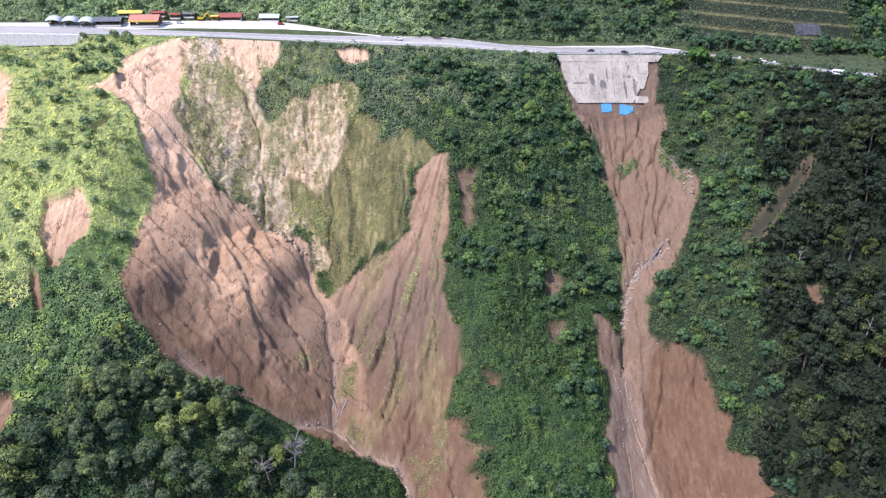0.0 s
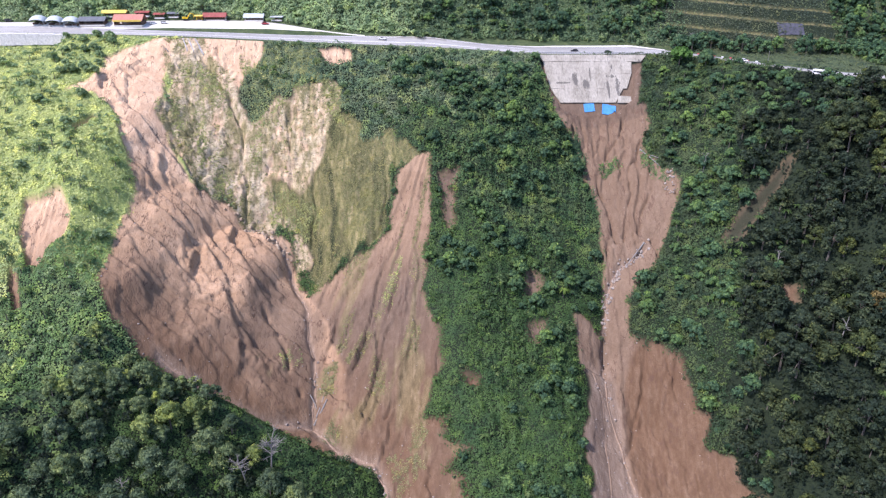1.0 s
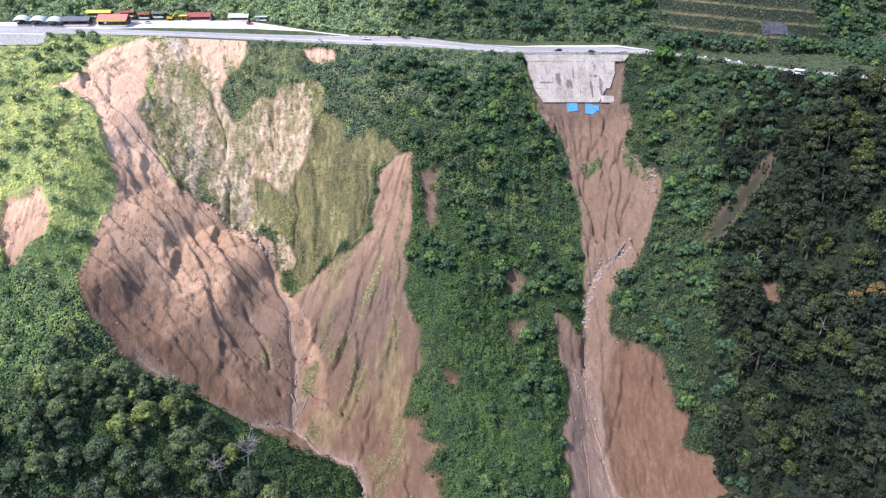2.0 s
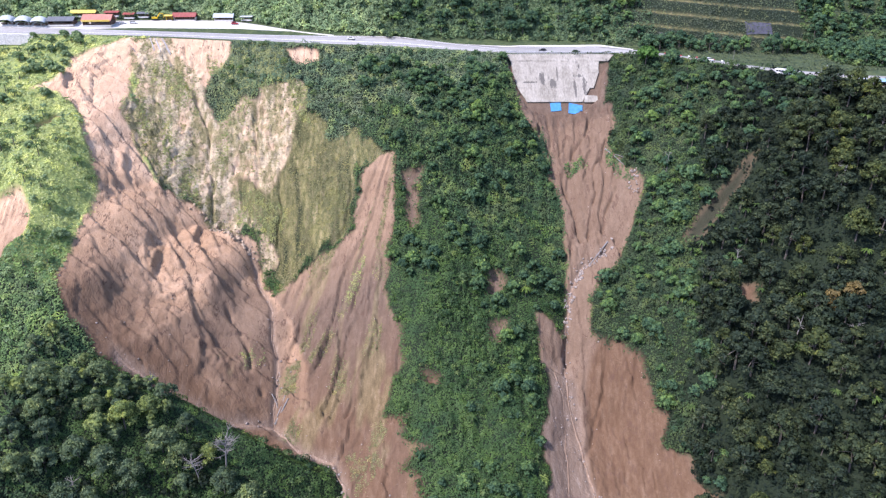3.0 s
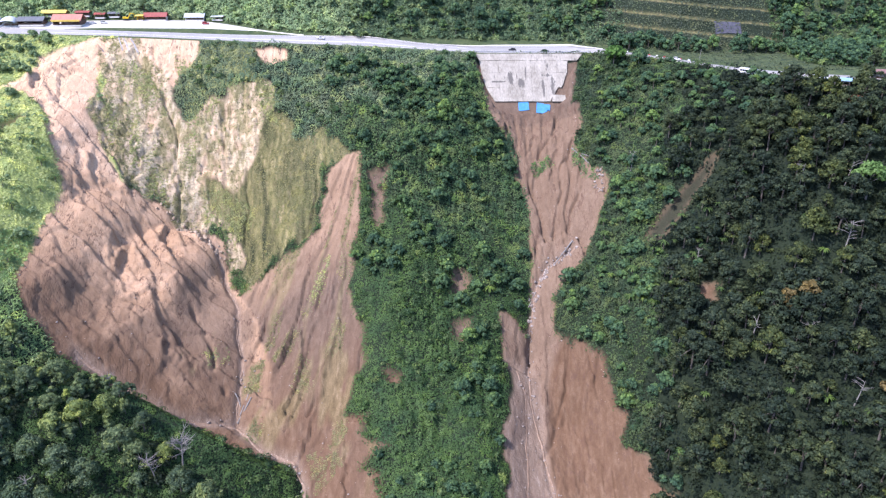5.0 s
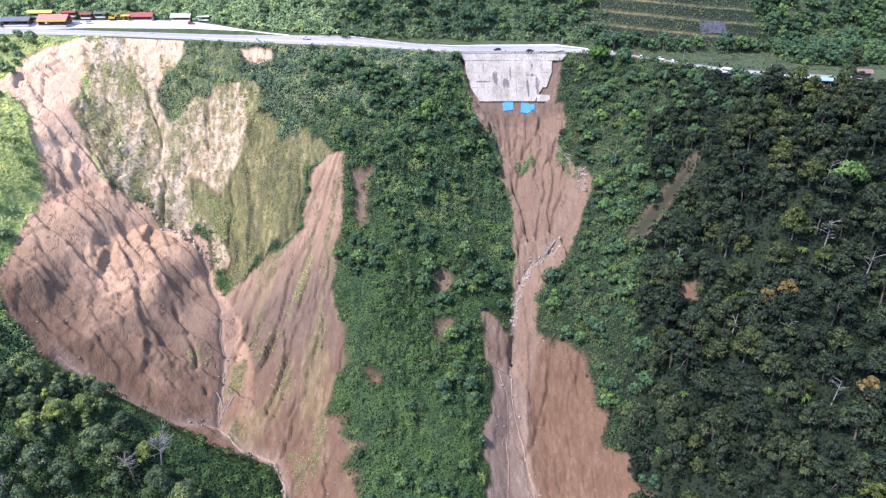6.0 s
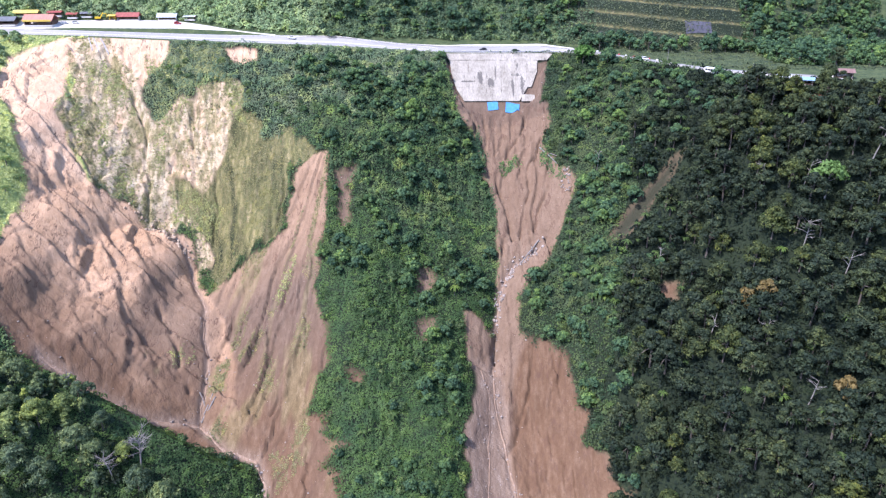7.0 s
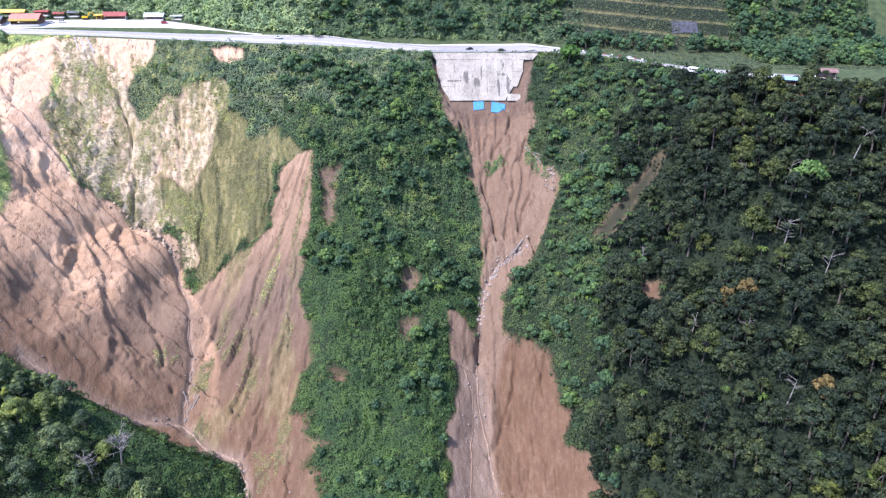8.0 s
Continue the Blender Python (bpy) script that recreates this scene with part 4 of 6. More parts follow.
stuff("shrub_slope", shrubs(rng, 4200, -128, 104, 205, 428, 0.7, 3.0, 5.0, 0.44, lambda x, y, rng: green(x, y, rng) & (fractal(x / 12, y / 12, 213, 2) > 0.44)), LEAF_MID, "rounded green bushes on the slope between the slips", "undergrowth")
stuff("shoulder_cover", carpet(rng, 130000, 106, 212, 205, 430, 3.4, 0.54, lambda x, y, rng: green(x, y, rng) & ~in_jungle(x, y), 6.0, 0.5), LEAF_MID_SHADED, "dark green scrub on the shoulder beside the gorge", "undergrowth")
stuff("shoulder_shrubs", shrubs(rng, 2000, 104, 212, 205, 428, 0.8, 3.0, 5.0, 0.46, lambda x, y, rng: green(x, y, rng) & ~in_jungle(x, y) & (fractal(x / 12, y / 12, 213, 2) > 0.42)), LEAF_MID_SHADED, "rounded dark green bushes beside the gorge", "undergrowth")


def jungle_ground(x, y, rng):
    return ((at(GREEN, x, y) > 0.9) & (in_jungle(x, y) | ((y < np.interp(x, [-230, -175, -150, -128, -110, -60, 0], [190, 208, 236, 252, 252, 226, 205])) & (x < 0)))) & (rng.uniform(size=len(x)) < 0.9)


# Undergrowth coloured nearly black, as the shade between the crowns.
stuff("forest_floor_cover", carpet(rng, 46000, 128, 330, 170, 402, 3.5, 0.95, lambda x, y, rng: green(x, y, rng) & in_jungle(x, y), 6.0), LEAF_SHADED, "dark green undergrowth of the jungle", "undergrowth")
stuff("jungle_canopy", shrubs(rng, 5600, -200, 335, 176, 396, 1.4, 3.2, 3.4, 0.58, jungle_ground, 0.8), LEAF_SHADED, "closed dark green jungle canopy", "forest")


def hill_green(x, y, rng):
    foot = spline(x, HILL_X, HILL_Y)
    return (y > foot + 0.5) & (rng.uniform(size=len(x)) < np.interp(x, [110, 165], [1.0, 0.15]))


def bench_green(x, y, rng):
    near = spline(x, ROAD_X, ROAD_Y) + 18
    lip = at(bench_lip, x, y)
    return (y > near) & (rng.uniform(size=len(x)) < np.where(y > spline(x, HILL_X, HILL_Y), 0.9, 0.4) * np.interp(x, [105, 150], [0, 1]) * (1 - 0.85 * lip))


# West of this the hill takes the haze-bright leaf colour, east the dimmer one.
def east(x, y):
    return x + 60 * (fractal(x / 22, y / 22, 225, 3) - 0.5) > -5


stuff("roadside_cover", carpet(rng, 82000, -320, 60, 440, 496, 2.6, 0.62, lambda x, y, rng: hill_green(x, y, rng) & ~east(x, y), 5.0, 0.6), LEAF_UPPER, "green undergrowth on the hillside above the road", "undergrowth")
stuff("hill_cover", carpet(rng, 66000, -60, 165, 440, 496, 3.0, 0.62, lambda x, y, rng: hill_green(x, y, rng) & east(x, y), 5.0, 0.6), LEAF_HILL, "mid-green undergrowth on the hillside above the retaining wall", "undergrowth")
stuff("bench_cover", carpet(rng, 62000, 105, 350, 375, 490, 1.4, 0.55, bench_green, 4.0), LEAF_BENCH, "dull green scrub on the benched slope above the road", "undergrowth")
stuff("roadside_shrubs", shrubs(rng, 2000, -330, 60, 440, 500, 1.0, 3.2, 3.0, 0.66, lambda x, y, rng: hill_green(x, y, rng) & ~east(x, y)), LEAF_UPPER, "green shrubs on the hillside above the road", "undergrowth")
stuff("hill_shrubs", shrubs(rng, 1100, -60, 165, 440, 500, 1.0, 3.2, 3.0, 0.66, lambda x, y, rng: hill_green(x, y, rng) & east(x, y)), LEAF_HILL, "mid-green shrubs on the hillside above the retaining wall", "undergrowth")
stuff("far_scrub", shrubs(rng, 900, 254, 352, 385, 482, 1.2, 3.4, 2.6, 0.7, lambda x, y, rng: y > spline(x, ROAD_X, ROAD_Y) + 20), LEAF_MID, "dense green scrub beyond the benched slope", "undergrowth")


def tussocks(x, y, rng):
    m = at((1 - 0.5 * outcrop) * np.maximum(meadow * (1 - apron), 0.45 * only_cliff * (1 - top_rill) * (0.5 * fractal((LX + 0.8 * jx) / 6, LY / 10, 103, 4) + 0.5 * fractal(LX / 1.8, LAND / 2.6, 104, 3) > 0.47)), x, y)
    m = np.maximum(m, 0.8 * at(apron * (fractal(fan_u / 5, fan_v / 34, 105, 3) > 0.575), x, y))
    return rng.uniform(size=len(x)) < m


stuff("dry_tussocks", carpet(rng, 150000, -155, 5, 333, 422, 0.7, 0.4, tussocks, 2.2), DRY_GRASS, "yellow-green grass tussocks on the steep cliff face", "grass")


def cliff_tufts(x, y, rng):
    return rng.uniform(size=len(x)) < at(only_cliff * (1 - 0.7 * top_rill) * np.clip(5 * (0.5 * fractal(LX / 9, LY / 14, 157, 3) + 0.5 * fractal(LX / 2.5, LAND / 2, 158, 3)) - 2.1, 0, 1), x, y)


stuff("cliff_tufts", shrubs(rng, 2600, -155, -42, 345, 421, 0.3, 1.0, 7.0, 0.34, cliff_tufts), LEAF_TUFT, "small green tufts rooted in the cliff's ledges", "undergrowth")
CLIFF_ISLES = [
    [(-142, 405), (-134, 410), (-113, 398), (-109, 390), (-117, 390), (-127, 396), (-140, 397)],
    [(-133, 392), (-128, 397), (-122, 369), (-125, 364)],
    [(-121, 374), (-115, 381), (-108, 364), (-117, 357)],
    [(-83, 374), (-59, 364), (-59, 359), (-72, 357), (-89, 363), (-91, 372)],
    [(-96, 421), (-66, 423), (-61, 402), (-78, 398), (-86, 390), (-96, 389), (-100, 396)],
    [(-76, 407), (-61, 405), (-47, 397), (-46, 383), (-57, 391), (-61, 402)],
    [(-145, 386), (-140, 392), (-135, 379), (-140, 373)],
    [(-110, 414), (-98, 412), (-100, 398), (-106, 399)],
    [(-103, 397), (-93, 393), (-94, 375), (-101, 378)],
]
GORGE_ISLES = [
    [(86, 390), (90, 383), (92, 373), (88, 370), (83, 382)],
    [(122, 377), (133, 368), (134, 356), (129, 361), (123, 370)],
    [(99, 375), (111, 375), (111, 371), (100, 370)],
]
SLIP_ISLES = [
    [(-22, 318), (-14, 331), (-11, 329), (-17, 315)],
    [(-74, 296), (-66, 305), (-63, 300), (-70, 290)],
]
DRY_ISLES = [
    [(-17, 257), (-4, 258), (3, 246), (-10, 240)],
    [(-42, 300), (-28, 309), (-25, 305), (-38, 296)],
    [(-53, 285), (-51, 300), (-45, 302), (-45, 285)],
    [(-28, 282), (-25, 297), (-20, 298), (-18, 283)],
    [(-47, 306), (-44, 319), (-37, 318), (-40, 306)],
    [(-8, 320), (-4, 334), (1, 335), (0, 320)],
    [(-11, 293), (-8, 305), (-1, 304), (-2, 293)],
    [(-28, 313), (-18, 319), (-15, 316), (-25, 311)],
    [(-48, 266), (-45, 273), (-40, 267), (-42, 263)],
    [(-4, 265), (4, 263), (2, 257), (-5, 257)],
    [(-45, 337), (-29, 334), (-32, 330), (-41, 328)],
    [(-67, 346), (-58, 346), (-57, 334), (-64, 334)],
]


def patch_cover(name, polys, density, tall, leaf, material, label, category):
    """Cover over a few outlined patches, ragged at the edges."""
    made, first = [], 0
    for k, poly in enumerate(polys):
        xs, ys = [q[0] for q in poly], [q[1] for q in poly]
        box_ = (min(xs) - 2, max(xs) + 2, min(ys) - 2, max(ys) + 2)

        def ragged(x, y, rng, poly=poly):
            wob = 3.0 * (fractal(x / 3, y / 3, 301, 3) - 0.5)
            return inside(poly, x + wob + rng.normal(size=len(x)) * 0.7, y + wob + rng.normal(size=len(x)) * 0.7) & (fractal(x / 2.5, y / 4, 303, 2) > 0.3)

        co, quads = carpet(rng, int(density * (box_[1] - box_[0]) * (box_[3] - box_[2])), *box_, tall, leaf, ragged, 2.6)
        made.append((co, quads + first))
        first += len(co)
    return stuff(name, (np.concatenate([m[0] for m in made]), np.concatenate([m[1] for m in made])), material, label, category)


# Leaf colour carries the light: bright on the cliff, dark in the gorge.
patch_cover("gorge_shrubs", GORGE_ISLES, 11.0, 1.6, 0.5, LEAF_MID, "patches of dark green shrubs left standing in the gorge", "undergrowth")
patch_cover("slip_shrubs", CLIFF_ISLES + SLIP_ISLES, 11.0, 1.1, 0.42, LEAF_TUFT, "patches of green shrubs clinging to the cliff and slip", "undergrowth")
patch_cover("slip_grass", DRY_ISLES, 12.0, 0.5, 0.42, DRY_GRASS, "olive grass strips on the eroded slip", "grass")


# ---------------------------------------------------------------- trees
def broadleaf(name, rng, height, spread, lobes, leaf, material, bark, label, group, leaves_each=70, skirt=0.5):
    tree = thing(name, 0, 0, 0, label, "tree", group)
    bm = bmesh.new()
    lean = rng.normal(size=2) * 0.06 * height
    top = Vector((lean[0], lean[1], height * 0.72))
    tube(bm, [(0, 0, -1.5), (lean[0] * 0.3, lean[1] * 0.3, height * 0.35), tuple(top)], [0.030 * height, 0.022 * height, 0.010 * height], 6)
    cs, rs = [], []
    for k in range(lobes):
        a, q = 2.4 * k + rng.uniform(-0.5, 0.5), math.sqrt((k + 0.4) / lobes) * rng.uniform(0.8, 1.1)
        c = Vector((lean[0] + spread * 0.72 * q * math.cos(a), lean[1] + spread * 0.72 * q * math.sin(a), height * (skirt + (0.92 - skirt) * (1 - q * q) + rng.uniform(-0.07, 0.07))))
        r = spread * rng.uniform(0.24, 0.40)
        cs.append(c)
        rs.append((r, r, r * rng.uniform(0.6, 0.85)))
        if k % 2:
            continue
        start = Vector((lean[0] * 0.5, lean[1] * 0.5, height * rng.uniform(0.38, 0.6)))
        tube(bm, [tuple(start), tuple(start.lerp(c, 0.55) + Vector((0, 0, 0.03 * height))), tuple(c)], [0.011 * height, 0.008 * height, 0.003 * height], 3)
    part("trunk", bm, bark, tree)
    cs, rs = np.array([tuple(c) for c in cs]), np.array(rs)
    p, d, s = blob_leaves(cs, rs, np.full(lobes, leaves_each), np.full(lobes, leaf), rng, -0.45)
    part("crown", leaf_quads(p, d, s, rng, 0.6, 0.6), material, tree)
    return tree


def tree_fern(name, rng, height, reach, label, group):
    tree = thing(name, 0, 0, 0, label, "tree fern", group)
    part("trunk", tube(bmesh.new(), [(0, 0, -1), (0.1, 0, height * 0.5), (0.05, 0.1, height)], [0.22, 0.17, 0.14], 6), BARK, tree)
    co, quads = [], []
    for k in range(13):
        a = 2 * math.pi * k / 13 + rng.uniform(-0.2, 0.2)
        w, l = rng.uniform(0.16, 0.22) * reach, reach * rng.uniform(0.85, 1.1)
        way, side = np.array([math.cos(a), math.sin(a), 0]), np.array([-math.sin(a), math.cos(a), 0])
        first = len(co)
        for i, (s, z, ww) in enumerate(((0.03, 0.0, 0.15), (0.3, 0.2, 0.9), (0.6, 0.2, 1.0), (0.85, 0.02, 0.7), (1.0, -0.18, 0.1))):
            mid = way * l * s + np.array([0.05, 0.1, height + z * reach])
            co += [mid + side * w * ww * 0.5 - np.array([0, 0, 0.1 * w]), mid + np.array([0, 0, 0.12 * w]), mid - side * w * ww * 0.5 - np.array([0, 0, 0.1 * w])]
            if i:
                b = first + 3 * i
                quads += [(b - 3, b, b + 1, b - 2), (b - 2, b + 1, b + 2, b - 1)]
    part("crown", (np.array(co), np.array(quads)), FROND, tree)
    return tree


def plant(kinds, rng, spots, s_lo, s_hi):
    """Copies of the kinds at the spots; the first of each kind is moved to its spot."""
    used = set()
    for x, y in spots:
        k = int(rng.integers(len(kinds)))
        s = rng.uniform(s_lo, s_hi)
        m = Matrix.LocRotScale((x, y, float(at(Z, x, y)) - 0.2), Euler((0, 0, rng.uniform(0, 6.28))), (s, s, s * rng.uniform(0.9, 1.12)))
        if k in used:
            copy_thing(kinds[k], m @ Matrix.Diagonal((1 / kinds[k].scale[0], 1 / kinds[k].scale[1], 1 / kinds[k].scale[2], 1)))
        else:
            kinds[k].matrix_basis = m
            used.add(k)
    for k, ob in enumerate(kinds):
        if k not in used:
            for o in (*ob.children_recursive, ob):
                bpy.data.objects.remove(o)


def scatter(rng, n, x0, x1, y0, y1, gap, test=None):
    """Spots at least a gap apart, where the ground is green."""
    spots = []
    for _ in range(n * 60):
        if len(spots) >= n:
            break
        x, y = rng.uniform(x0, x1), rng.uniform(y0, y1)
        if (test(x, y) if test else at(GREEN, x, y) > 0.85) and abs(x - 38) < 0.66 * math.hypot(y, float(at(Z, x, y)) - 64) + 45 and all((x - a) ** 2 + (y - b) ** 2 > gap * gap for a, b in spots):
            spots.append((x, y))
    return spots


rng = np.random.default_rng(5)
jungle = [broadleaf("jungle_tree", rng, h, w, n, 0.6, LEAF_JUNGLE_SHADED, BARK, "tall dark green jungle tree with a lobed crown", "jungle trees", 74, 0.34)
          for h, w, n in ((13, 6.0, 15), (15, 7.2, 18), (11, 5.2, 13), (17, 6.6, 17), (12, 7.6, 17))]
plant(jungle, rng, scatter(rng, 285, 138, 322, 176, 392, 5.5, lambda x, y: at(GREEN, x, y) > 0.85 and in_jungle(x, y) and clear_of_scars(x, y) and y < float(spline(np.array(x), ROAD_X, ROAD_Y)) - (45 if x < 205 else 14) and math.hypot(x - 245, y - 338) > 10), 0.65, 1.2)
grove = [broadleaf("forest_tree", rng, h, w, n, 0.48, LEAF_SPUR, BARK, "tall grey-green jungle tree on the near spur", "spur forest", 125, 0.34) for h, w, n in ((13, 7.4, 20), (11, 6.2, 17), (12, 8.4, 22), (14, 6.8, 19))]
plant(grove, rng, scatter(rng, 84, -230, 5, 172, 258, 6.6, lambda x, y: at(GREEN, x, y) > 0.85 and y < np.interp(x, [-230, -175, -150, -128, -110, -60, 0], [186, 208, 234, 252, 254, 226, 205])), 0.7, 1.15)
edge = [broadleaf("forest_tree", rng, h, w, n, 0.5, LEAF_SPUR, BARK, "dark grey-green jungle tree on the near spur", "spur forest", 80, 0.25) for h, w, n in ((7, 3.8, 11), (9, 4.4, 13), (8, 3.4, 11))]
plant(edge, rng, scatter(rng, 42, -150, -86, 222, 262, 4.3, lambda x, y: at(GREEN, x, y) > 0.8 and np.interp(x, [-140, -110, -60, 0], [230, 226, 220, 208]) < y < np.interp(x, [-140, -110, -60, 0], [261, 256, 243, 227])), 0.7, 1.15)
small = [broadleaf("hillside_tree", rng, h, w, n, 0.5, LEAF_TREE, BARK, "bushy mid-green tree on the steep slope", "hillside trees", 66, 0.3)
         for h, w, n in ((4.6, 3.6, 11), (5.2, 4.2, 12), (4.2, 3.2, 10), (6, 4.6, 13))]
plant(small, rng, scatter(rng, 150, -20, 112, 318, 424, 3.4, lambda x, y: at(GREEN, x, y) > 0.85 and y < (416 if x < 64 else 424) and fractal(x / 19, y / 19, 215, 2) > 0.5) + scatter(rng, 26, 0, 90, 225, 318, 6.0, lambda x, y: at(GREEN, x, y) > 0.85 and fractal(x / 19, y / 19, 215, 2) > 0.55) + scatter(rng, 82, 136, 222, 342, 412, 3.8) + scatter(rng, 46, 104, 152, 226, 335, 4.6) + scatter(rng, 34, 140, 178, 285, 345, 4.2, lambda x, y: at(GREEN, x, y) > 0.85 and clear_of_scars(x, y)) + scatter(rng, 14, 50, 76, 262, 305, 3.6), 0.55, 1.35)
spur = [broadleaf("spur_tree", rng, h, w, n, 0.6, LEAF_UPPER, BARK, "bushy fresh-green tree on the sunlit spur", "spur trees", 64, 0.3) for h, w, n in ((4.6, 3.4, 8), (5.2, 4.0, 9))]
plant(spur, rng, scatter(rng, 13, -310, -150, 262, 405, 15.0) + scatter(rng, 16, -213, -178, 385, 418, 5.0), 0.7, 1.2)
above = [broadleaf("roadside_tree", rng, h, w, n, 0.65, LEAF_UPPER, BARK, "green tree on the hillside above the road", "roadside trees", 70, 0.3)
         for h, w, n in ((7, 4.2, 10), (9, 5.0, 12), (6, 4.4, 10))]
plant(above, rng, scatter(rng, 78, -310, 0, 440, 490, 5.0, lambda x, y: y > float(spline(np.array(x), HILL_X, HILL_Y)) + 4), 0.65, 1.1)
over = [broadleaf("hill_tree", rng, h, w, n, 0.65, LEAF_TREE, BARK, "mid-green tree on the hillside above the retaining wall", "hill trees", 70, 0.3) for h, w, n in ((7, 4.2, 10), (9, 5.0, 12))]
plant(over, rng, scatter(rng, 55, 0, 132, 448, 490, 5.0, lambda x, y: y > float(spline(np.array(x), HILL_X, HILL_Y)) + 4), 0.65, 1.1)
bench = [broadleaf("bench_tree", rng, h, w, n, 0.65, LEAF_TREE, BARK, "dark green tree beyond the road bend", "bench trees", 60, 0.3) for h, w, n in ((8, 5.0, 10), (10, 5.6, 12), (7, 4.6, 10))]
plant(bench, rng, scatter(rng, 160, 258, 348, 385, 478, 4.6, lambda x, y: y > float(spline(np.array(x), ROAD_X, ROAD_Y)) + 22) + scatter(rng, 34, 112, 158, 445, 492, 5.0, lambda x, y: y > float(spline(np.array(x), HILL_X, HILL_Y)) + 3) + scatter(rng, 26, 150, 255, 418, 446, 4.5, lambda x, y: -7 < y - float(spline(np.array(x), HILL_X, HILL_Y)) < 3), 0.6, 1.1)
ferns = [tree_fern("tree_fern", rng, h, w, "bright green tree fern with a star of fronds", "tree ferns") for h, w in ((2.2, 2.6), (3.2, 3.0), (4.0, 2.6))]
plant(ferns, rng, scatter(rng, 110, -320, -150, 205, 415, 5.5) + scatter(rng, 62, 130, 320, 180, 400, 7.0) + scatter(rng, 55, 134, 225, 335, 408, 4.5) + scatter(rng, 34, 138, 186, 285, 345, 4.0) + scatter(rng, 9, 0, 90, 230, 330, 14.0) + scatter(rng, 40, -60, 150, 446, 480, 7.0, lambda x, y: y > float(spline(np.array(x), HILL_X, HILL_Y)) + 2), 0.8, 1.3)


# ---------------------------------------------------------------- road and retaining wall
def ribbon(name, xs, near, far, lift, material, skirt=0.4):
    """A strip of made ground between two lines of the plan, with a turned-down edge."""
    xs = np.asarray(xs, float)
    n = len(xs)
    rows = []
    for f in (0.0, 0.0, 0.25, 0.5, 0.75, 1.0, 1.0):
        y = near(xs) * (1 - f) + far(xs) * f
        rows.append(np.stack([xs, y, at(Z, xs, y) + lift], -1))
    rows[0][:, 2] -= skirt
    rows[-1][:, 2] -= skirt
    co = np.concatenate(rows)
    i = (np.arange(len(rows) - 1)[:, None] * n + np.arange(n - 1)[None, :]).ravel()
    me = bpy.data.meshes.new(name)
    fill(me, co, np.stack([i, i + 1, i + n + 1, i + n], -1))
    me.materials.append(material)
    return tagged(new(name, me), kind="structure")


def brink(x):
    return spline(x, ROAD_X, ROAD_Y)


def foot(x):
    return spline(x, HILL_X, HILL_Y)


def road_near(x):
    return brink(x) + np.interp(x, [-420, -60, 0, 50, 70, 140, 160], [3.5, 6, 7, 4, 1.2, 1.2, 3])


def road_far(x):
    return road_near(x) + np.interp(x, [-420, 40, 80, 130, 150, 170, 420], [12, 12, 17, 17, 12, 10, 10])


tagged(ribbon("road", np.arange(-420, 262, 3.0), road_near, road_far, 0.25, ASPHALT), "sunlit grey asphalt mountain road along the brink", "road")
tagged(ribbon("shoulder", np.arange(-40, 150, 3.0), lambda x: road_far(x) + 0.1, lambda x: road_far(x) + np.interp(x, [-40, 50, 90, 130, 150], [0.2, 0.5, 2.4, 3.0, 1.5]), 0.22, CONCRETE_PALE),
       "pale concrete shoulder and drain beside the road", "road shoulder")
tagged(ribbon("parking_area", np.arange(-330, -38, 3.0), lambda x: np.minimum(road_far(x) + np.interp(x, [-330, -190, -160, -100, -60, -38], [0.2, 0.2, 6, 9, 5, 0.5]), foot(x) - 2.5), lambda x: foot(x) - np.interp(x, [-330, -150, -66], [0.5, 2.0, 1.5]), 0.15, CONCRETE_PALE),
       "bleached gravel lay-by beside the road", "parking area")
for off, wide in ((0.7, 0.25), (5.9, 0.2), (6.4, 0.2), (11.0, 0.25), (15.6, 0.25)):
    tagged(ribbon("road_marking", np.arange(-400, 160, 3.0) if off < 12 else np.arange(78, 132, 3.0), lambda x, o=off: road_near(x) + o, lambda x, o=off, w=wide: road_near(x) + o + w, 0.262, PAINT_WHITE, 0.01), "white painted road line", "road marking")

# retaining wall: sprayed concrete slabs on the cut below the road
GUNITE = surface("sprayed_concrete", (0.19, 0.17, 0.132), (0.36, 0.33, 0.27), 0.16, 0.92, 8, 0.08, stretch=(1, 0.5, 0.35))
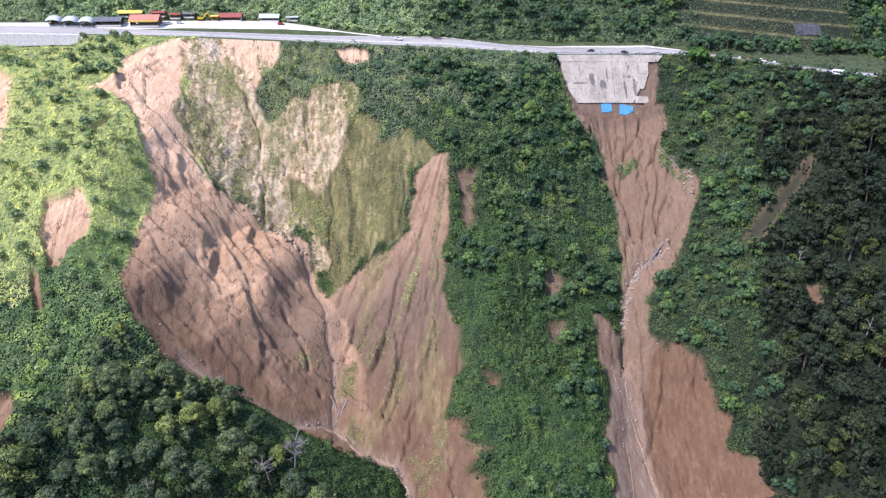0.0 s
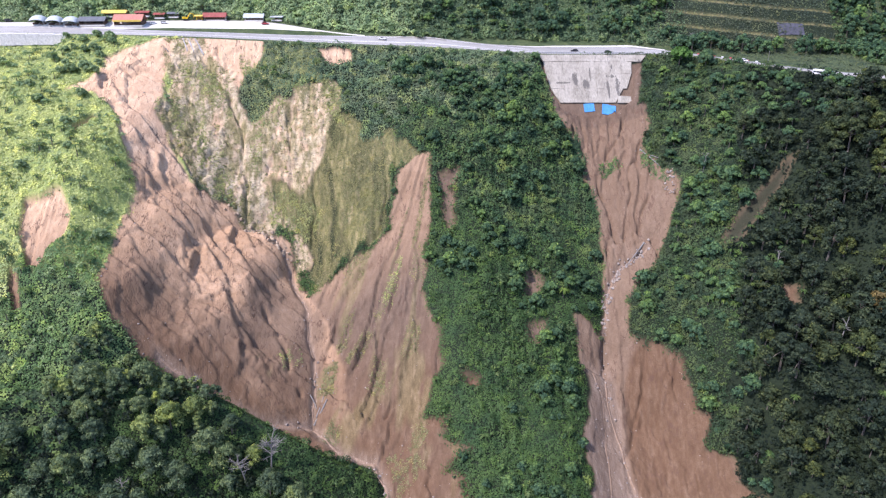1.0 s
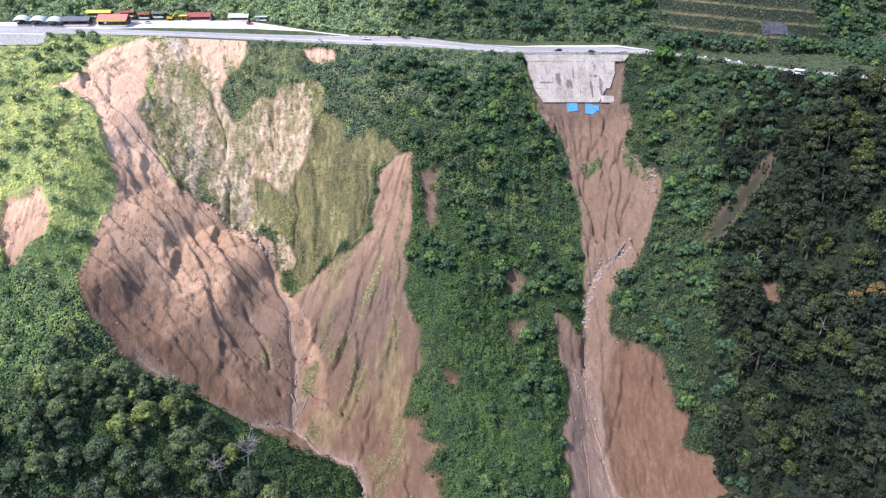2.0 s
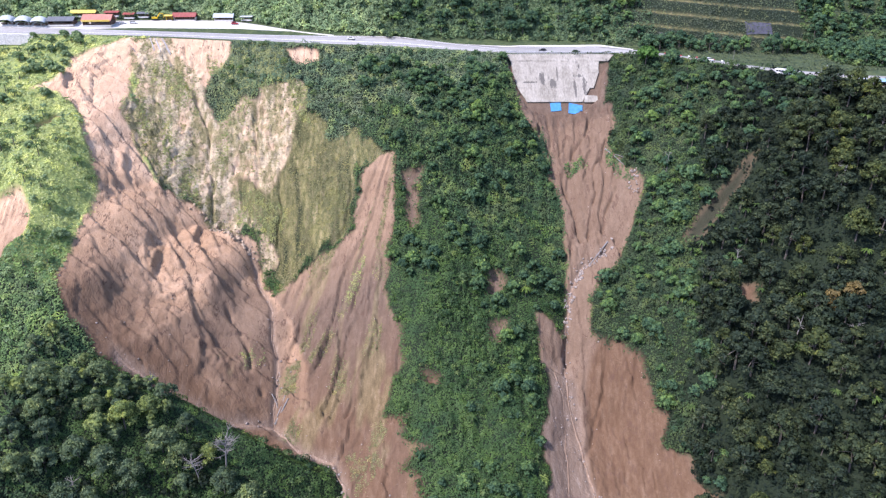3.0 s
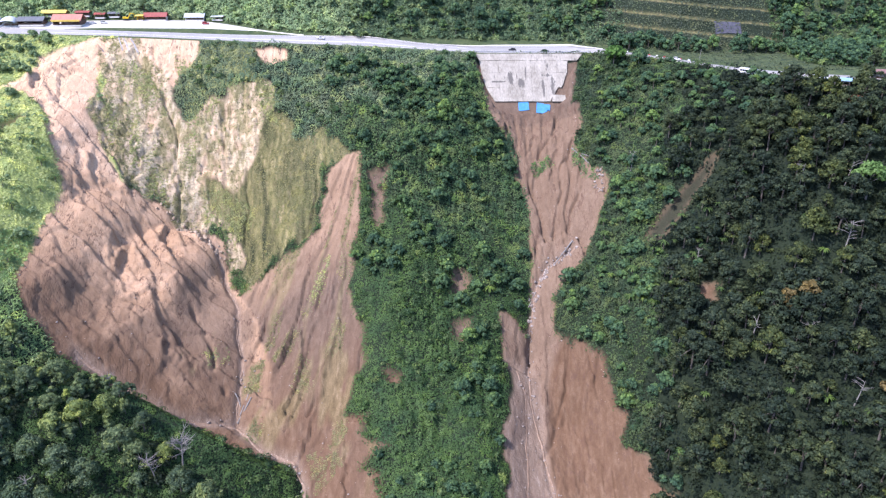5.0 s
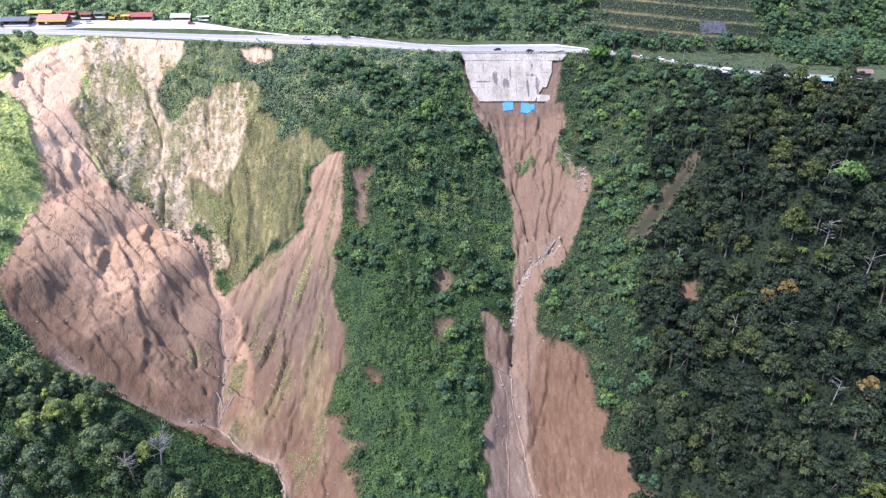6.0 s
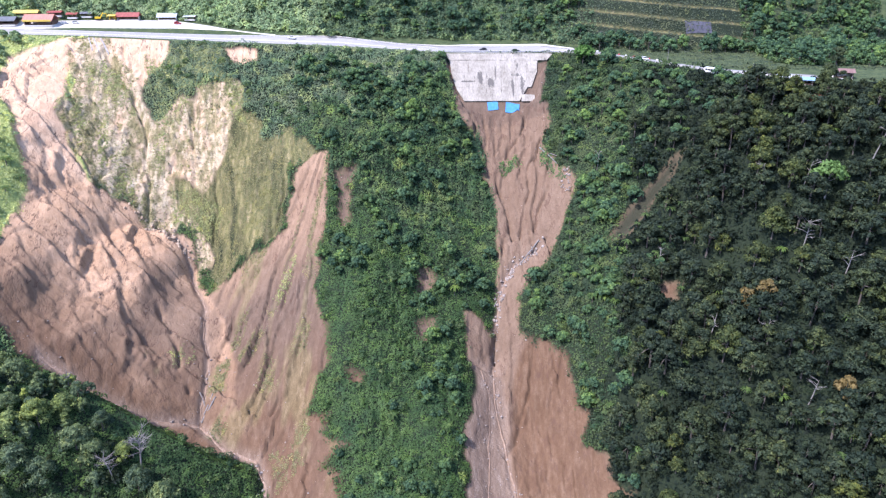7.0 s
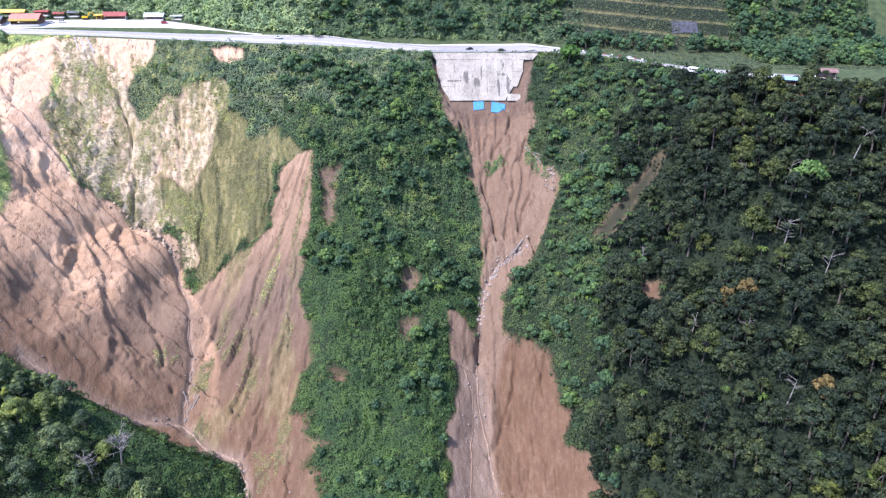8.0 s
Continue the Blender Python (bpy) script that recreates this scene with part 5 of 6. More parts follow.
def stain(m):
    """Dark seepage runs on the wall's face, each about a place (x, z) of the wall."""
    t = m.node_tree
    b = t.nodes["Principled BSDF"]
    base = b.inputs["Base Color"].links[0].from_socket
    co = t.nodes.new("ShaderNodeTexCoord")
    xyz = t.nodes.new("ShaderNodeSeparateXYZ")
    t.links.new(co.outputs["Object"], xyz.inputs[0])
    runs = noise_at(t, 0.55, 5, 0.75, (1.0, 0.2, 0.2))
    spots = None
    for x, z, wide, tall in ((-10.6, -12.4, 2.2, 4.6), (-4.2, -15.0, 2.6, 3.4), (8.8, -17.8, 1.1, 5.5), (14.6, -16.0, 1.7, 6.5), (-1.4, -10.0, 0.5, 6.0), (11.0, -11.0, 3.5, 1.2), (-18.0, -14.2, 7.0, 0.6)):
        dx, dz = (maths(t, "DIVIDE", maths(t, "SUBTRACT", xyz.outputs[k], c), w) for k, c, w in ((0, x, wide), (2, z, tall)))
        near = maths(t, "SUBTRACT", 1.0, maths(t, "ADD", maths(t, "MULTIPLY", dx, dx), maths(t, "MULTIPLY", dz, dz)), True)
        spots = near if spots is None else maths(t, "MAXIMUM", spots, near)
    much = maths(t, "MULTIPLY", maths(t, "SUBTRACT", maths(t, "ADD", runs, maths(t, "MULTIPLY", spots, 0.24)), 0.6, True), 18.0, True)
    t.links.new(mix(t, maths(t, "MULTIPLY", much, 0.85), base, (0.085, 0.078, 0.068)), b.inputs["Base Color"])


stain(GUNITE)
STEEL = surface("galvanised_steel", (0.28, 0.29, 0.30), (0.48, 0.49, 0.5), 1.5, 0.45, 5, 0.01, metal=0.7)
TOP, FACE = Vector((0, 427.6, 2.9)), Vector((0, -25.6, -25.4)).normalized()
OUT = Vector((0, -FACE.z, FACE.y)) * -1
OUT = OUT if OUT.z > 0 else -OUT
wall = thing("retaining_wall", 100, 427.6, 2.9, "stained pale sprayed-concrete retaining wall below the road", "retaining wall")
wall_inv = Matrix.Translation((-100, -427.6, -2.9))


def on_wall(x, s, out=0.0):
    return wall_inv @ (Vector((x, 0, 0)) + TOP + FACE * s + OUT * out)


def slab(bm, corners, thick, out=0.0, cuts=4):
    """A sprayed slab on the wall between four (x, s) corners, its face slightly uneven."""
    (ax, as_), (bx, bs), (cx, cs), (dx, ds) = corners
    front, back = [], []
    for i in range(cuts + 1):
        for j in range(cuts + 1):
            f, g = i / cuts, j / cuts
            x = (ax * (1 - f) + bx * f) * (1 - g) + (dx * (1 - f) + cx * f) * g
            s = (as_ * (1 - f) + bs * f) * (1 - g) + (ds * (1 - f) + cs * f) * g
            x += random.uniform(-0.15, 0.15)
            front.append(bm.verts.new(on_wall(x, s, out + random.uniform(-0.12, 0.12))))
            back.append(bm.verts.new(on_wall(x, s, out - thick)))
    n = cuts + 1
    for i in range(cuts):
        for j in range(cuts):
            k = i * n + j
            bm.faces.new((front[k], front[k + n], front[k + n + 1], front[k + 1]))
    rim = [i * n for i in range(n)] + [cuts * n + j for j in range(1, n)] + [i * n + cuts for i in range(cuts - 1, -1, -1)] + [j for j in range(cuts - 1, 0, -1)]
    for a, b in zip(rim, rim[1:] + rim[:1]):
        bm.faces.new((front[a], front[b], back[b], back[a]))
    return bm


def wall_left(s):
    return float(np.interp(s, [0, 5, 18, 30, 34.5], [68.5, 71, 72.5, 76.5, 80]))


def wall_right(s):
    return float(np.interp(s, [0, 4.9, 5, 20, 28, 34.5], [134, 130, 124.5, 123, 117, 112]))


for x0, x1 in ((68.5, 84), (84.02, 100), (100.02, 117), (117.02, 134)):
    part("parapet", slab(bmesh.new(), ((x0, 0), (x1, 0), (min(x1, wall_right(4.8)), 4.95), (max(x0, wall_left(4.8)), 4.95)), 1.6, 0.2), GUNITE, wall)
cuts_x = [None, 82.5, 93, 102, 110.5, 117.5, None]
for s0, s1 in ((5.0, 13.6), (13.63, 24.2), (24.24, 34.0)):
    for a, b in zip(cuts_x, cuts_x[1:]):
        x00, x01 = (wall_left(s0) if a is None else a + 0.02), (wall_right(s0) if b is None else b)
        x10, x11 = (wall_left(s1) if a is None else a + 0.02), (wall_right(s1) if b is None else b)
        x01, x11 = min(x01, wall_right(s0)), min(x11, wall_right(s1))
        if x01 - x00 > 1 and x11 - x10 > 0.4:
            part("panel", slab(bmesh.new(), ((x00, s0), (x01, s0), (x11, s1), (x10, s1)), 1.4, random.uniform(0.0, 0.1)), GUNITE, wall)
part("footing", slab(bmesh.new(), ((114, 29.5), (121.5, 30), (122, 34.5), (113.5, 34.2)), 1.6, 0.4, 3), GUNITE, wall, "broken concrete block at the wall's foot")

rail = thing("guardrail", 100, 428.6, 0, "steel crash barrier with closely set posts above the wall", "guardrail")
for x in np.arange(66, 134, 4.0):
    part("rail_beam", box(bmesh.new(), x - 100, x - 96.02, -0.12, -0.02, 0, 0.32, 0, pose(0, 0, float(at(Z, x, 428.6)) + 0.75)), STEEL, rail)
post_me = None
for x in np.arange(66.5, 133.5, 1.5):
    if post_me is None:
        p0 = part("post", box(bmesh.new(), -0.11, 0.11, 0.0, 0.22, -0.4, 1.05, 0.02), STEEL, rail)
        post_me = p0.data
    else:
        p0 = new("post", post_me)
        p0.parent = rail
    p0.matrix_basis = pose(x - 100, 0, float(at(Z, x, 428.6)) + 0.2)

# blue tarpaulins spread below the wall
TARP = surface("blue_tarpaulin", (0.035, 0.16, 0.36), (0.075, 0.25, 0.48), 0.5, 0.5, 6, 0.05)
for cx, cy, w, l, turn in ((96.5, 401.6, 6.2, 4.0, 4), (108, 400.4, 8.0, 5.0, -9)):
    tarp = thing("tarpaulin", cx, cy, 0, "bright blue plastic sheet spread on the soil under the wall", "tarpaulin", "blue sheets", turn)
    n = 9
    gx, gy = np.meshgrid(np.linspace(-w / 2, w / 2, n), np.linspace(-l / 2, l / 2, n), indexing="ij")
    ca, sa = math.cos(radians(turn)), math.sin(radians(turn))
    gz = at(Z, cx + gx * ca - gy * sa, cy + gx * sa + gy * ca) + 0.35 + 0.35 * fractal(gx * 0.7 + cx, gy * 0.7, 7, 2)
    top = np.stack([gx, gy, gz], -1).reshape(-1, 3)
    i = (np.arange(n - 1)[:, None] * n + np.arange(n - 1)[None, :]).ravel()
    q = np.stack([i, i + n, i + n + 1, i + 1], -1)
    part("sheet", (np.concatenate([top, top - (0, 0, 0.06)]), np.concatenate([q, q[:, ::-1] + n * n])), TARP, tarp)

# masonry wall under the road at the west end
MASONRY = surface("grey_masonry", (0.38, 0.36, 0.33), (0.66, 0.63, 0.58), 0.8, 0.95, 3, 0.15)
west = thing("roadside_wall", -250, 420, 0, "grey stone-faced retaining wall under the road", "retaining wall")
for k in range(11):
    x0 = -303 + 8.2 * k
    zt = float(at(Z, x0, brink(x0))) + 0.3
    h = 8.5 - 0.25 * k
    bm = box(bmesh.new(), x0 + 250, x0 + 258.15, brink(x0) - 420 - 1.2, brink(x0) - 420 + 2.2, zt - h, zt, 0.1)
    part("stone_bay", bm, MASONRY, west)


# ---------------------------------------------------------------- stalls, sheds and vehicles by the road
ROOF_RED = surface("red_roof_sheet", (0.17, 0.04, 0.035), (0.30, 0.085, 0.065), 0.5, 0.6, 6, 0.03, stretch=(4, 0.3, 1))
ROOF_BROWN = surface("brown_roof_sheet", (0.13, 0.075, 0.062), (0.22, 0.14, 0.12), 0.5, 0.6, 6, 0.03, stretch=(4, 0.3, 1))
ROOF_ORANGE = surface("orange_roof_sheet", (0.32, 0.12, 0.08), (0.44, 0.20, 0.145), 0.5, 0.6, 6, 0.03, stretch=(4, 0.3, 1))
ROOF_YELLOW = surface("yellow_awning", (0.527, 0.357, 0.044), (0.68, 0.493, 0.132), 0.6, 0.6, 5, 0.02)
ROOF_GREY = surface("grey_roof_sheet", (0.28, 0.31, 0.31), (0.48, 0.51, 0.5), 0.5, 0.5, 6, 0.03, stretch=(4, 0.3, 1))
ROOF_DARK = surface("dark_roof_sheet", (0.06, 0.065, 0.07), (0.16, 0.165, 0.17), 0.5, 0.5, 6, 0.03, stretch=(4, 0.3, 1))
CANVAS = surface("grey_canvas", (0.30, 0.33, 0.33), (0.46, 0.49, 0.48), 0.7, 0.75, 5, 0.03)
WALL_PALE = surface("pale_plaster", (0.50, 0.46, 0.40), (0.68, 0.64, 0.57), 0.6, 0.85, 6, 0.02)
WALL_WOOD = surface("dark_boards", (0.07, 0.045, 0.03), (0.16, 0.10, 0.07), 0.8, 0.8, 5, 0.03)
WALL_YELLOW = surface("yellow_paint", (0.60, 0.40, 0.03), (0.76, 0.55, 0.07), 0.6, 0.6, 5, 0.02)
BLUE_ROOF = surface("pale_blue_roof", (0.13, 0.24, 0.33), (0.24, 0.36, 0.45), 0.6, 0.5, 5, 0.02)
RUBBER = surface("tyre_rubber", (0.015, 0.015, 0.015), (0.04, 0.04, 0.04), 2.0, 0.9, 4, 0.01)
GLASS = surface("dark_glass", (0.015, 0.018, 0.02), (0.03, 0.035, 0.04), 1.0, 0.08, 3, 0.0)


def paint(name, c):
    return surface(name, tuple(0.8 * v for v in c), c, 0.8, 0.35, 5, 0.003)


WHITE_PAINT, RED_PAINT, BLACK_PAINT, YELLOW_PAINT = paint("white_paint", (0.78, 0.78, 0.76)), paint("red_paint", (0.42, 0.05, 0.06)), paint("black_paint", (0.03, 0.03, 0.035)), paint("yellow_machine_paint", (0.7, 0.45, 0.02))


def stall(name, x, y, w, d, h, roof, walls, label, turn=0, rise=0.9, fascia=None):
    """An open-fronted roadside building: posts, back and side walls, counter, pitched roof with thickness."""
    z = float(at(Z, x, y)) + 0.1
    ob = thing(name, x, y, z, label, "stall", "roadside stalls", turn)
    bm = box(bmesh.new(), -w / 2 + 0.2, w / 2 - 0.2, d / 2 - 0.35, d / 2 - 0.15, -0.6, h)
    for s in (-1, 1):
        box(bm, s * (w / 2 - 0.3) - 0.1, s * (w / 2 - 0.3) + 0.1, -d / 2 + 0.8, d / 2 - 0.36, -0.6, h)
    part("wall", bm, walls, ob)
    part("floor_slab", box(bmesh.new(), -w / 2, w / 2, -d / 2, d / 2, -0.8, 0.12, 0.03), CONCRETE_PALE, ob)
    part("counter", box(bmesh.new(), -w / 2 + 0.8, w / 2 - 0.8, -d / 2 + 0.9, -d / 2 + 1.5, 0.121, 1.0, 0.04), WALL_WOOD, ob)
    n = max(3, int(w / 4))
    for k in range(n):
        px = -w / 2 + 0.3 + (w - 0.6) * k / (n - 1)
        part("post", box(bmesh.new(), px - 0.09, px + 0.09, -d / 2 + 0.1, -d / 2 + 0.28, 0.121, h, 0.01), WALL_WOOD, ob)
    for s in (-1, 1):
        bm = bmesh.new()
        o = 0.6
        quad = [(-w / 2 - o, s * (d / 2 + o), h), (w / 2 + o, s * (d / 2 + o), h), (w / 2 + o, 0, h + rise + 0.12), (-w / 2 - o, 0, h + rise + 0.12)]
        lo, hi = [bm.verts.new(q) for q in quad], [bm.verts.new((q[0], q[1], q[2] + 0.14)) for q in quad]
        bm.faces.new(hi)
        bm.faces.new(lo[::-1])
        for k in range(4):
            bm.faces.new((lo[k], lo[(k + 1) % 4], hi[(k + 1) % 4], hi[k]))
        part("roof", bm, roof, ob)
    if fascia:
        part("fascia_board", box(bmesh.new(), -w / 2, w / 2, -d / 2 - 0.75, -d / 2 - 0.63, h - 0.35, h + 0.75, 0.02), fascia, ob)
    return ob


def canopy(name, x, y, w, d, h, label):
    """A barrel-roofed market tent on poles."""
    ob = thing(name, x, y, float(at(Z, x, y)) + 0.1, label, "tent", "market tents")
    co, q = [], []
    rows = ((-d / 2, 0.3), (-d / 3, 0.8), (-d / 8, 1.0), (d / 8, 1.0), (d / 3, 0.8), (d / 2, 0.3))
    for lift in (0.0, 0.08):
        for i in range(9):
            a = math.pi * i / 8
            for yy, f in rows:
                co.append((-w / 2 * math.cos(a) * (0.85 + 0.15 * f), yy, h + 0.36 * w * math.sin(a) * f + lift))
    for l in (0, 54):
        for i in range(8):
            for j in range(5):
                k = l + 6 * i + j
                q.append((k, k + 6, k + 7, k + 1) if l else (k, k + 1, k + 7, k + 6))
    part("roof", (np.array(co), np.array(q)), CANVAS, ob)
    for sx in (-1, 1):
        for sy in (-1, 1):
            part("pole", tube(bmesh.new(), [(sx * w / 2, sy * d / 2, -0.3), (sx * w / 2, sy * d / 2, h + 0.1)], [0.06, 0.06], 6), STEEL, ob)
        part("goods_table", box(bmesh.new(), sx * w / 4 - 1.5, sx * w / 4 + 1.5, -1, 1, 0.0, 0.8, 0.05), WALL_WOOD, ob)
    return ob


def wheels(ob, xs, half, r):
    for x in xs:
        for s in (-1, 1):
            t = part("tyre", tube(bmesh.new(), [(x, s * half - 0.11, r), (x, s * half + 0.11, r)], [r, r], 12), RUBBER, ob)
            part("rim", tube(bmesh.new(), [(x, s * half - 0.125, r), (x, s * half + 0.125, r)], [0.55 * r, 0.55 * r], 10), STEEL, t)


def profile(pts, half, bevel=0.06):
    """A side outline (x, z) pulled to both sides."""
    bm = bmesh.new()
    a, b = [bm.verts.new((x, -half, z)) for x, z in pts], [bm.verts.new((x, half, z)) for x, z in pts]
    bm.faces.new(a)
    bm.faces.new(b[::-1])
    for k in range(len(pts)):
        bm.faces.new((a[k], b[k], b[(k + 1) % len(pts)], a[(k + 1) % len(pts)]))
    bmesh.ops.bevel(bm, geom=bm.edges[:], offset=bevel, segments=1, affect="EDGES")
    return bm


def car(x, y, turn, body, label, pickup=False, lift=0.26):
    e = 1.5
    ob = thing("car", x, y, float(at(Z, x, y)) + lift, label, "car", "vehicles on the road", turn)
    pitch = math.atan2(float(at(Z, x + e, y) - at(Z, x - e, y)), 2 * e)
    ob.matrix_basis = pose(x, y, float(at(Z, x, y)) + lift) @ Matrix.Rotation(-pitch, 4, "Y") @ pose(0, 0, 0, 0, 0, turn)
    part("body", profile([(-2.3, 0.35), (2.3, 0.35), (2.3, 0.75), (1.2, 0.95), (-2.3, 1.0)], 0.88), body, ob)
    roof = [(-0.6, 0.9), (1.15, 0.92), (0.55, 1.6), (-0.4, 1.62)] if pickup else [(-2.1, 0.95), (1.15, 0.92), (0.5, 1.48), (-1.5, 1.5)]
    part("cabin", profile(roof, 0.76), GLASS, ob, "dark glazed cabin")
    x0, x1 = (-0.42, 0.5) if pickup else (-1.45, 0.45)
    part("roof_panel", box(bmesh.new(), x0, x1, -0.7, 0.7, 1.47 + 0.13 * pickup, 1.56 + 0.13 * pickup, 0.03), body, ob)
    wheels(ob, (-1.4, 1.4), 0.8, 0.34)
    return ob


random.seed(4)
for x in (-239, -229, -219):
    canopy("market_tent", x, 441, 9.4, 8.5, 1.9, "grey barrel-roofed market tent beside the road")
stall("long_shed", -206.5, 443.5, 15, 8, 2.2, ROOF_DARK, WALL_WOOD, "long open market shed with a dark sheet roof", 5, 2.2)
stall("roadside_restaurant", -185, 446, 17, 10, 2.6, ROOF_ORANGE, WALL_WOOD, "roadside eating house with orange-red roof and sign board", 4, 3.4, ROOF_YELLOW)
stall("yellow_stall", -197, 453.5, 14, 4, 1.7, ROOF_YELLOW, WALL_WOOD, "stall with a long yellow awning", 6, 1.5)
stall("brown_stall", -181, 457.5, 8, 4, 1.8, ROOF_RED, WALL_WOOD, "small stall with a rusty red roof", 3)
stall("brown_stall", -171, 459, 6, 4, 1.8, ROOF_RED, WALL_WOOD, "small stall with a rusty red roof", 3)
stall("dark_stall", -163, 461.5, 6.5, 3.5, 1.7, ROOF_DARK, WALL_WOOD, "small dark-roofed stall at the forest edge", 2)
stall("red_stall", -137, 463, 14, 5, 1.8, ROOF_RED, WALL_PALE, "stall with a dark red roof and yellow front board", 2, 2.4)
stall("yellow_kiosk", -146.5, 461, 4, 4, 2.6, ROOF_YELLOW, WALL_YELLOW, "small bright yellow kiosk beside the red stall", 2, 0.5)
stall("grey_shed", -112, 464, 12, 5, 1.5, ROOF_GREY, WALL_PALE, "low shed with a pale grey sheet roof", 0, 2.2)
stall("grey_shed", -97, 463, 7, 4, 1.6, ROOF_GREY, WALL_WOOD, "low shed with a pale grey sheet roof half hidden by shrubs", -4, 0.5)
stall("blue_house", 249, 345, 7, 5, 2.6, BLUE_ROOF, WALL_PALE, "house with a pale blue roof among the trees", -20, 1.0)
stall("grey_house", 240, 350, 6, 5, 2.4, ROOF_GREY, WALL_PALE, "house with a grey sheet roof among the trees", -20, 1.0)
stall("red_roofed_house", 272, 354, 9, 6, 3.0, ROOF_BROWN, WALL_PALE, "house with dull brown-red roof and pale walls among the trees", -15, 1.4)

car(-103.5, 456.5, 8, RED_PAINT, "red and white van parked in the lay-by", lift=0.2)
car(-259, 443, 2, BLACK_PAINT, "dark car parked in the lay-by", lift=0.2)
car(-172, 449, 40, WHITE_PAINT, "white car parked beside the eating house", lift=0.2)
car(-166, 451, 15, WHITE_PAINT, "white car parked beside the eating house", lift=0.2)
car(-28, float(road_near(-28)) + 8.5, 175, WHITE_PAINT, "white pickup truck on the road", True)
car(92, float(road_near(92)) + 8.5, 178, BLACK_PAINT, "dark car on the road above the wall")
car(112, float(road_near(112)) + 3.0, 0, BLACK_PAINT, "dark car on the road above the wall")
car(168, float(road_near(168)) + 3, -42, BLACK_PAINT, "dark pickup on the road bend", True)
car(184, float(road_near(184)) + 5, -50, WHITE_PAINT, "white car on the road bend")

coach = thing("bus", 210.5, 366.5, float(at(Z, 210.5, 366.5)) + 0.26, "white bus with a dark window band on the road", "bus", "", -44)
part("body", profile([(-4.6, 0.5), (4.6, 0.5), (4.6, 2.9), (4.2, 3.1), (-4.6, 3.1)], 1.2, 0.1), WHITE_PAINT, coach)
for s in (-1, 1):
    for k in range(6):
        part("window", box(bmesh.new(), -4.2 + 1.4 * k, -2.95 + 1.4 * k, s * 1.2 - 0.03, s * 1.2 + 0.03, 1.6, 2.5, 0.02), GLASS, coach)
part("windscreen", box(bmesh.new(), 4.57, 4.63, -1.05, 1.05, 1.4, 2.6, 0.02), GLASS, coach)
wheels(coach, (-2.9, 2.9), 1.08, 0.48)

digger = thing("excavator", -155, 459.5, float(at(Z, -155, 459.5)) + 0.2, "yellow tracked excavator parked at the back of the lay-by", "excavator", "", 15)
for s in (-1, 1):
    part("track", profile([(-1.9, 0.3), (-1.6, 0.0), (1.6, 0.0), (1.9, 0.3), (1.9, 0.6), (1.6, 0.85), (-1.6, 0.85), (-1.9, 0.6)], 0.3, 0.03), RUBBER, digger).location = (0, s * 1.1, 0)
part("house", profile([(-2.0, 0.9), (1.4, 0.9), (1.4, 1.7), (-0.2, 2.1), (-2.0, 2.0)], 1.25), YELLOW_PAINT, digger)
part("cab", profile([(0.1, 1.7), (1.5, 1.7), (1.4, 3.0), (0.2, 3.0)], 0.5), GLASS, digger).location = (0, 0.7, 0)
part("boom", tube(bmesh.new(), [(1.2, -0.3, 1.4), (3.0, -0.3, 4.2), (5.2, -0.3, 3.6)], [0.28, 0.3, 0.2], 4), YELLOW_PAINT, digger)
part("stick", tube(bmesh.new(), [(5.2, -0.3, 3.7), (5.0, -0.3, 1.2)], [0.2, 0.15], 4), YELLOW_PAINT, digger)
part("bucket", box(bmesh.new(), 4.5, 5.4, -0.8, 0.2, 0.1, 1.2, 0.15), RUBBER, digger)

# red and white barriers along the bend
for k in range(9):
    x = 162 + 3.6 * k
    y = float(road_far(x)) + 0.5
    b = thing("road_barrier", x, y, float(at(Z, x, y)) + 0.05, "red plastic road barrier" if k % 2 else "white plastic road barrier", "barrier", "barriers along the bend", -45)
    part("block", profile([(-0.7, 0.0), (0.7, 0.0), (0.65, 0.25), (0.55, 0.7), (-0.55, 0.7), (-0.65, 0.25)], 0.22, 0.04), RED_PAINT if k % 2 else WHITE_PAINT, b)
for x, y in ((224, 356), (227, 357), (196, 400)):
    p0 = thing("utility_post", x, y, float(at(Z, x, y)), "pale slender roadside post", "post", "roadside posts")
    part("shaft", tube(bmesh.new(), [(0, 0, -0.5), (0, 0, 6.5)], [0.14, 0.09], 8), BARK_PALE, p0)
    part("cap", tube(bmesh.new(), [(0, 0, 6.5), (0, 0, 6.65)], [0.16, 0.1], 8), STEEL, p0)

# ---------------------------------------------------------------- water, boulders, timber
def muddy_water():
    m, t, b = shader("muddy_water", 0.6)
    foam = noise_at(t, 1.1, 5, 0.7, (1, 0.5, 0.5))
    t.links.new(ramp(t, foam, ((0.42, (0.19, 0.125, 0.08)), (0.6, (0.26, 0.18, 0.122)), (0.72, (0.44, 0.37, 0.3)))), b.inputs["Base Color"])
    bump(t, b, foam, 0.6, 0.2)
    return m


WATER = muddy_water()
ROCK = surface("pale_boulders", (0.15, 0.12, 0.096), (0.36, 0.31, 0.262), 0.5, 0.9, 4, 0.1)


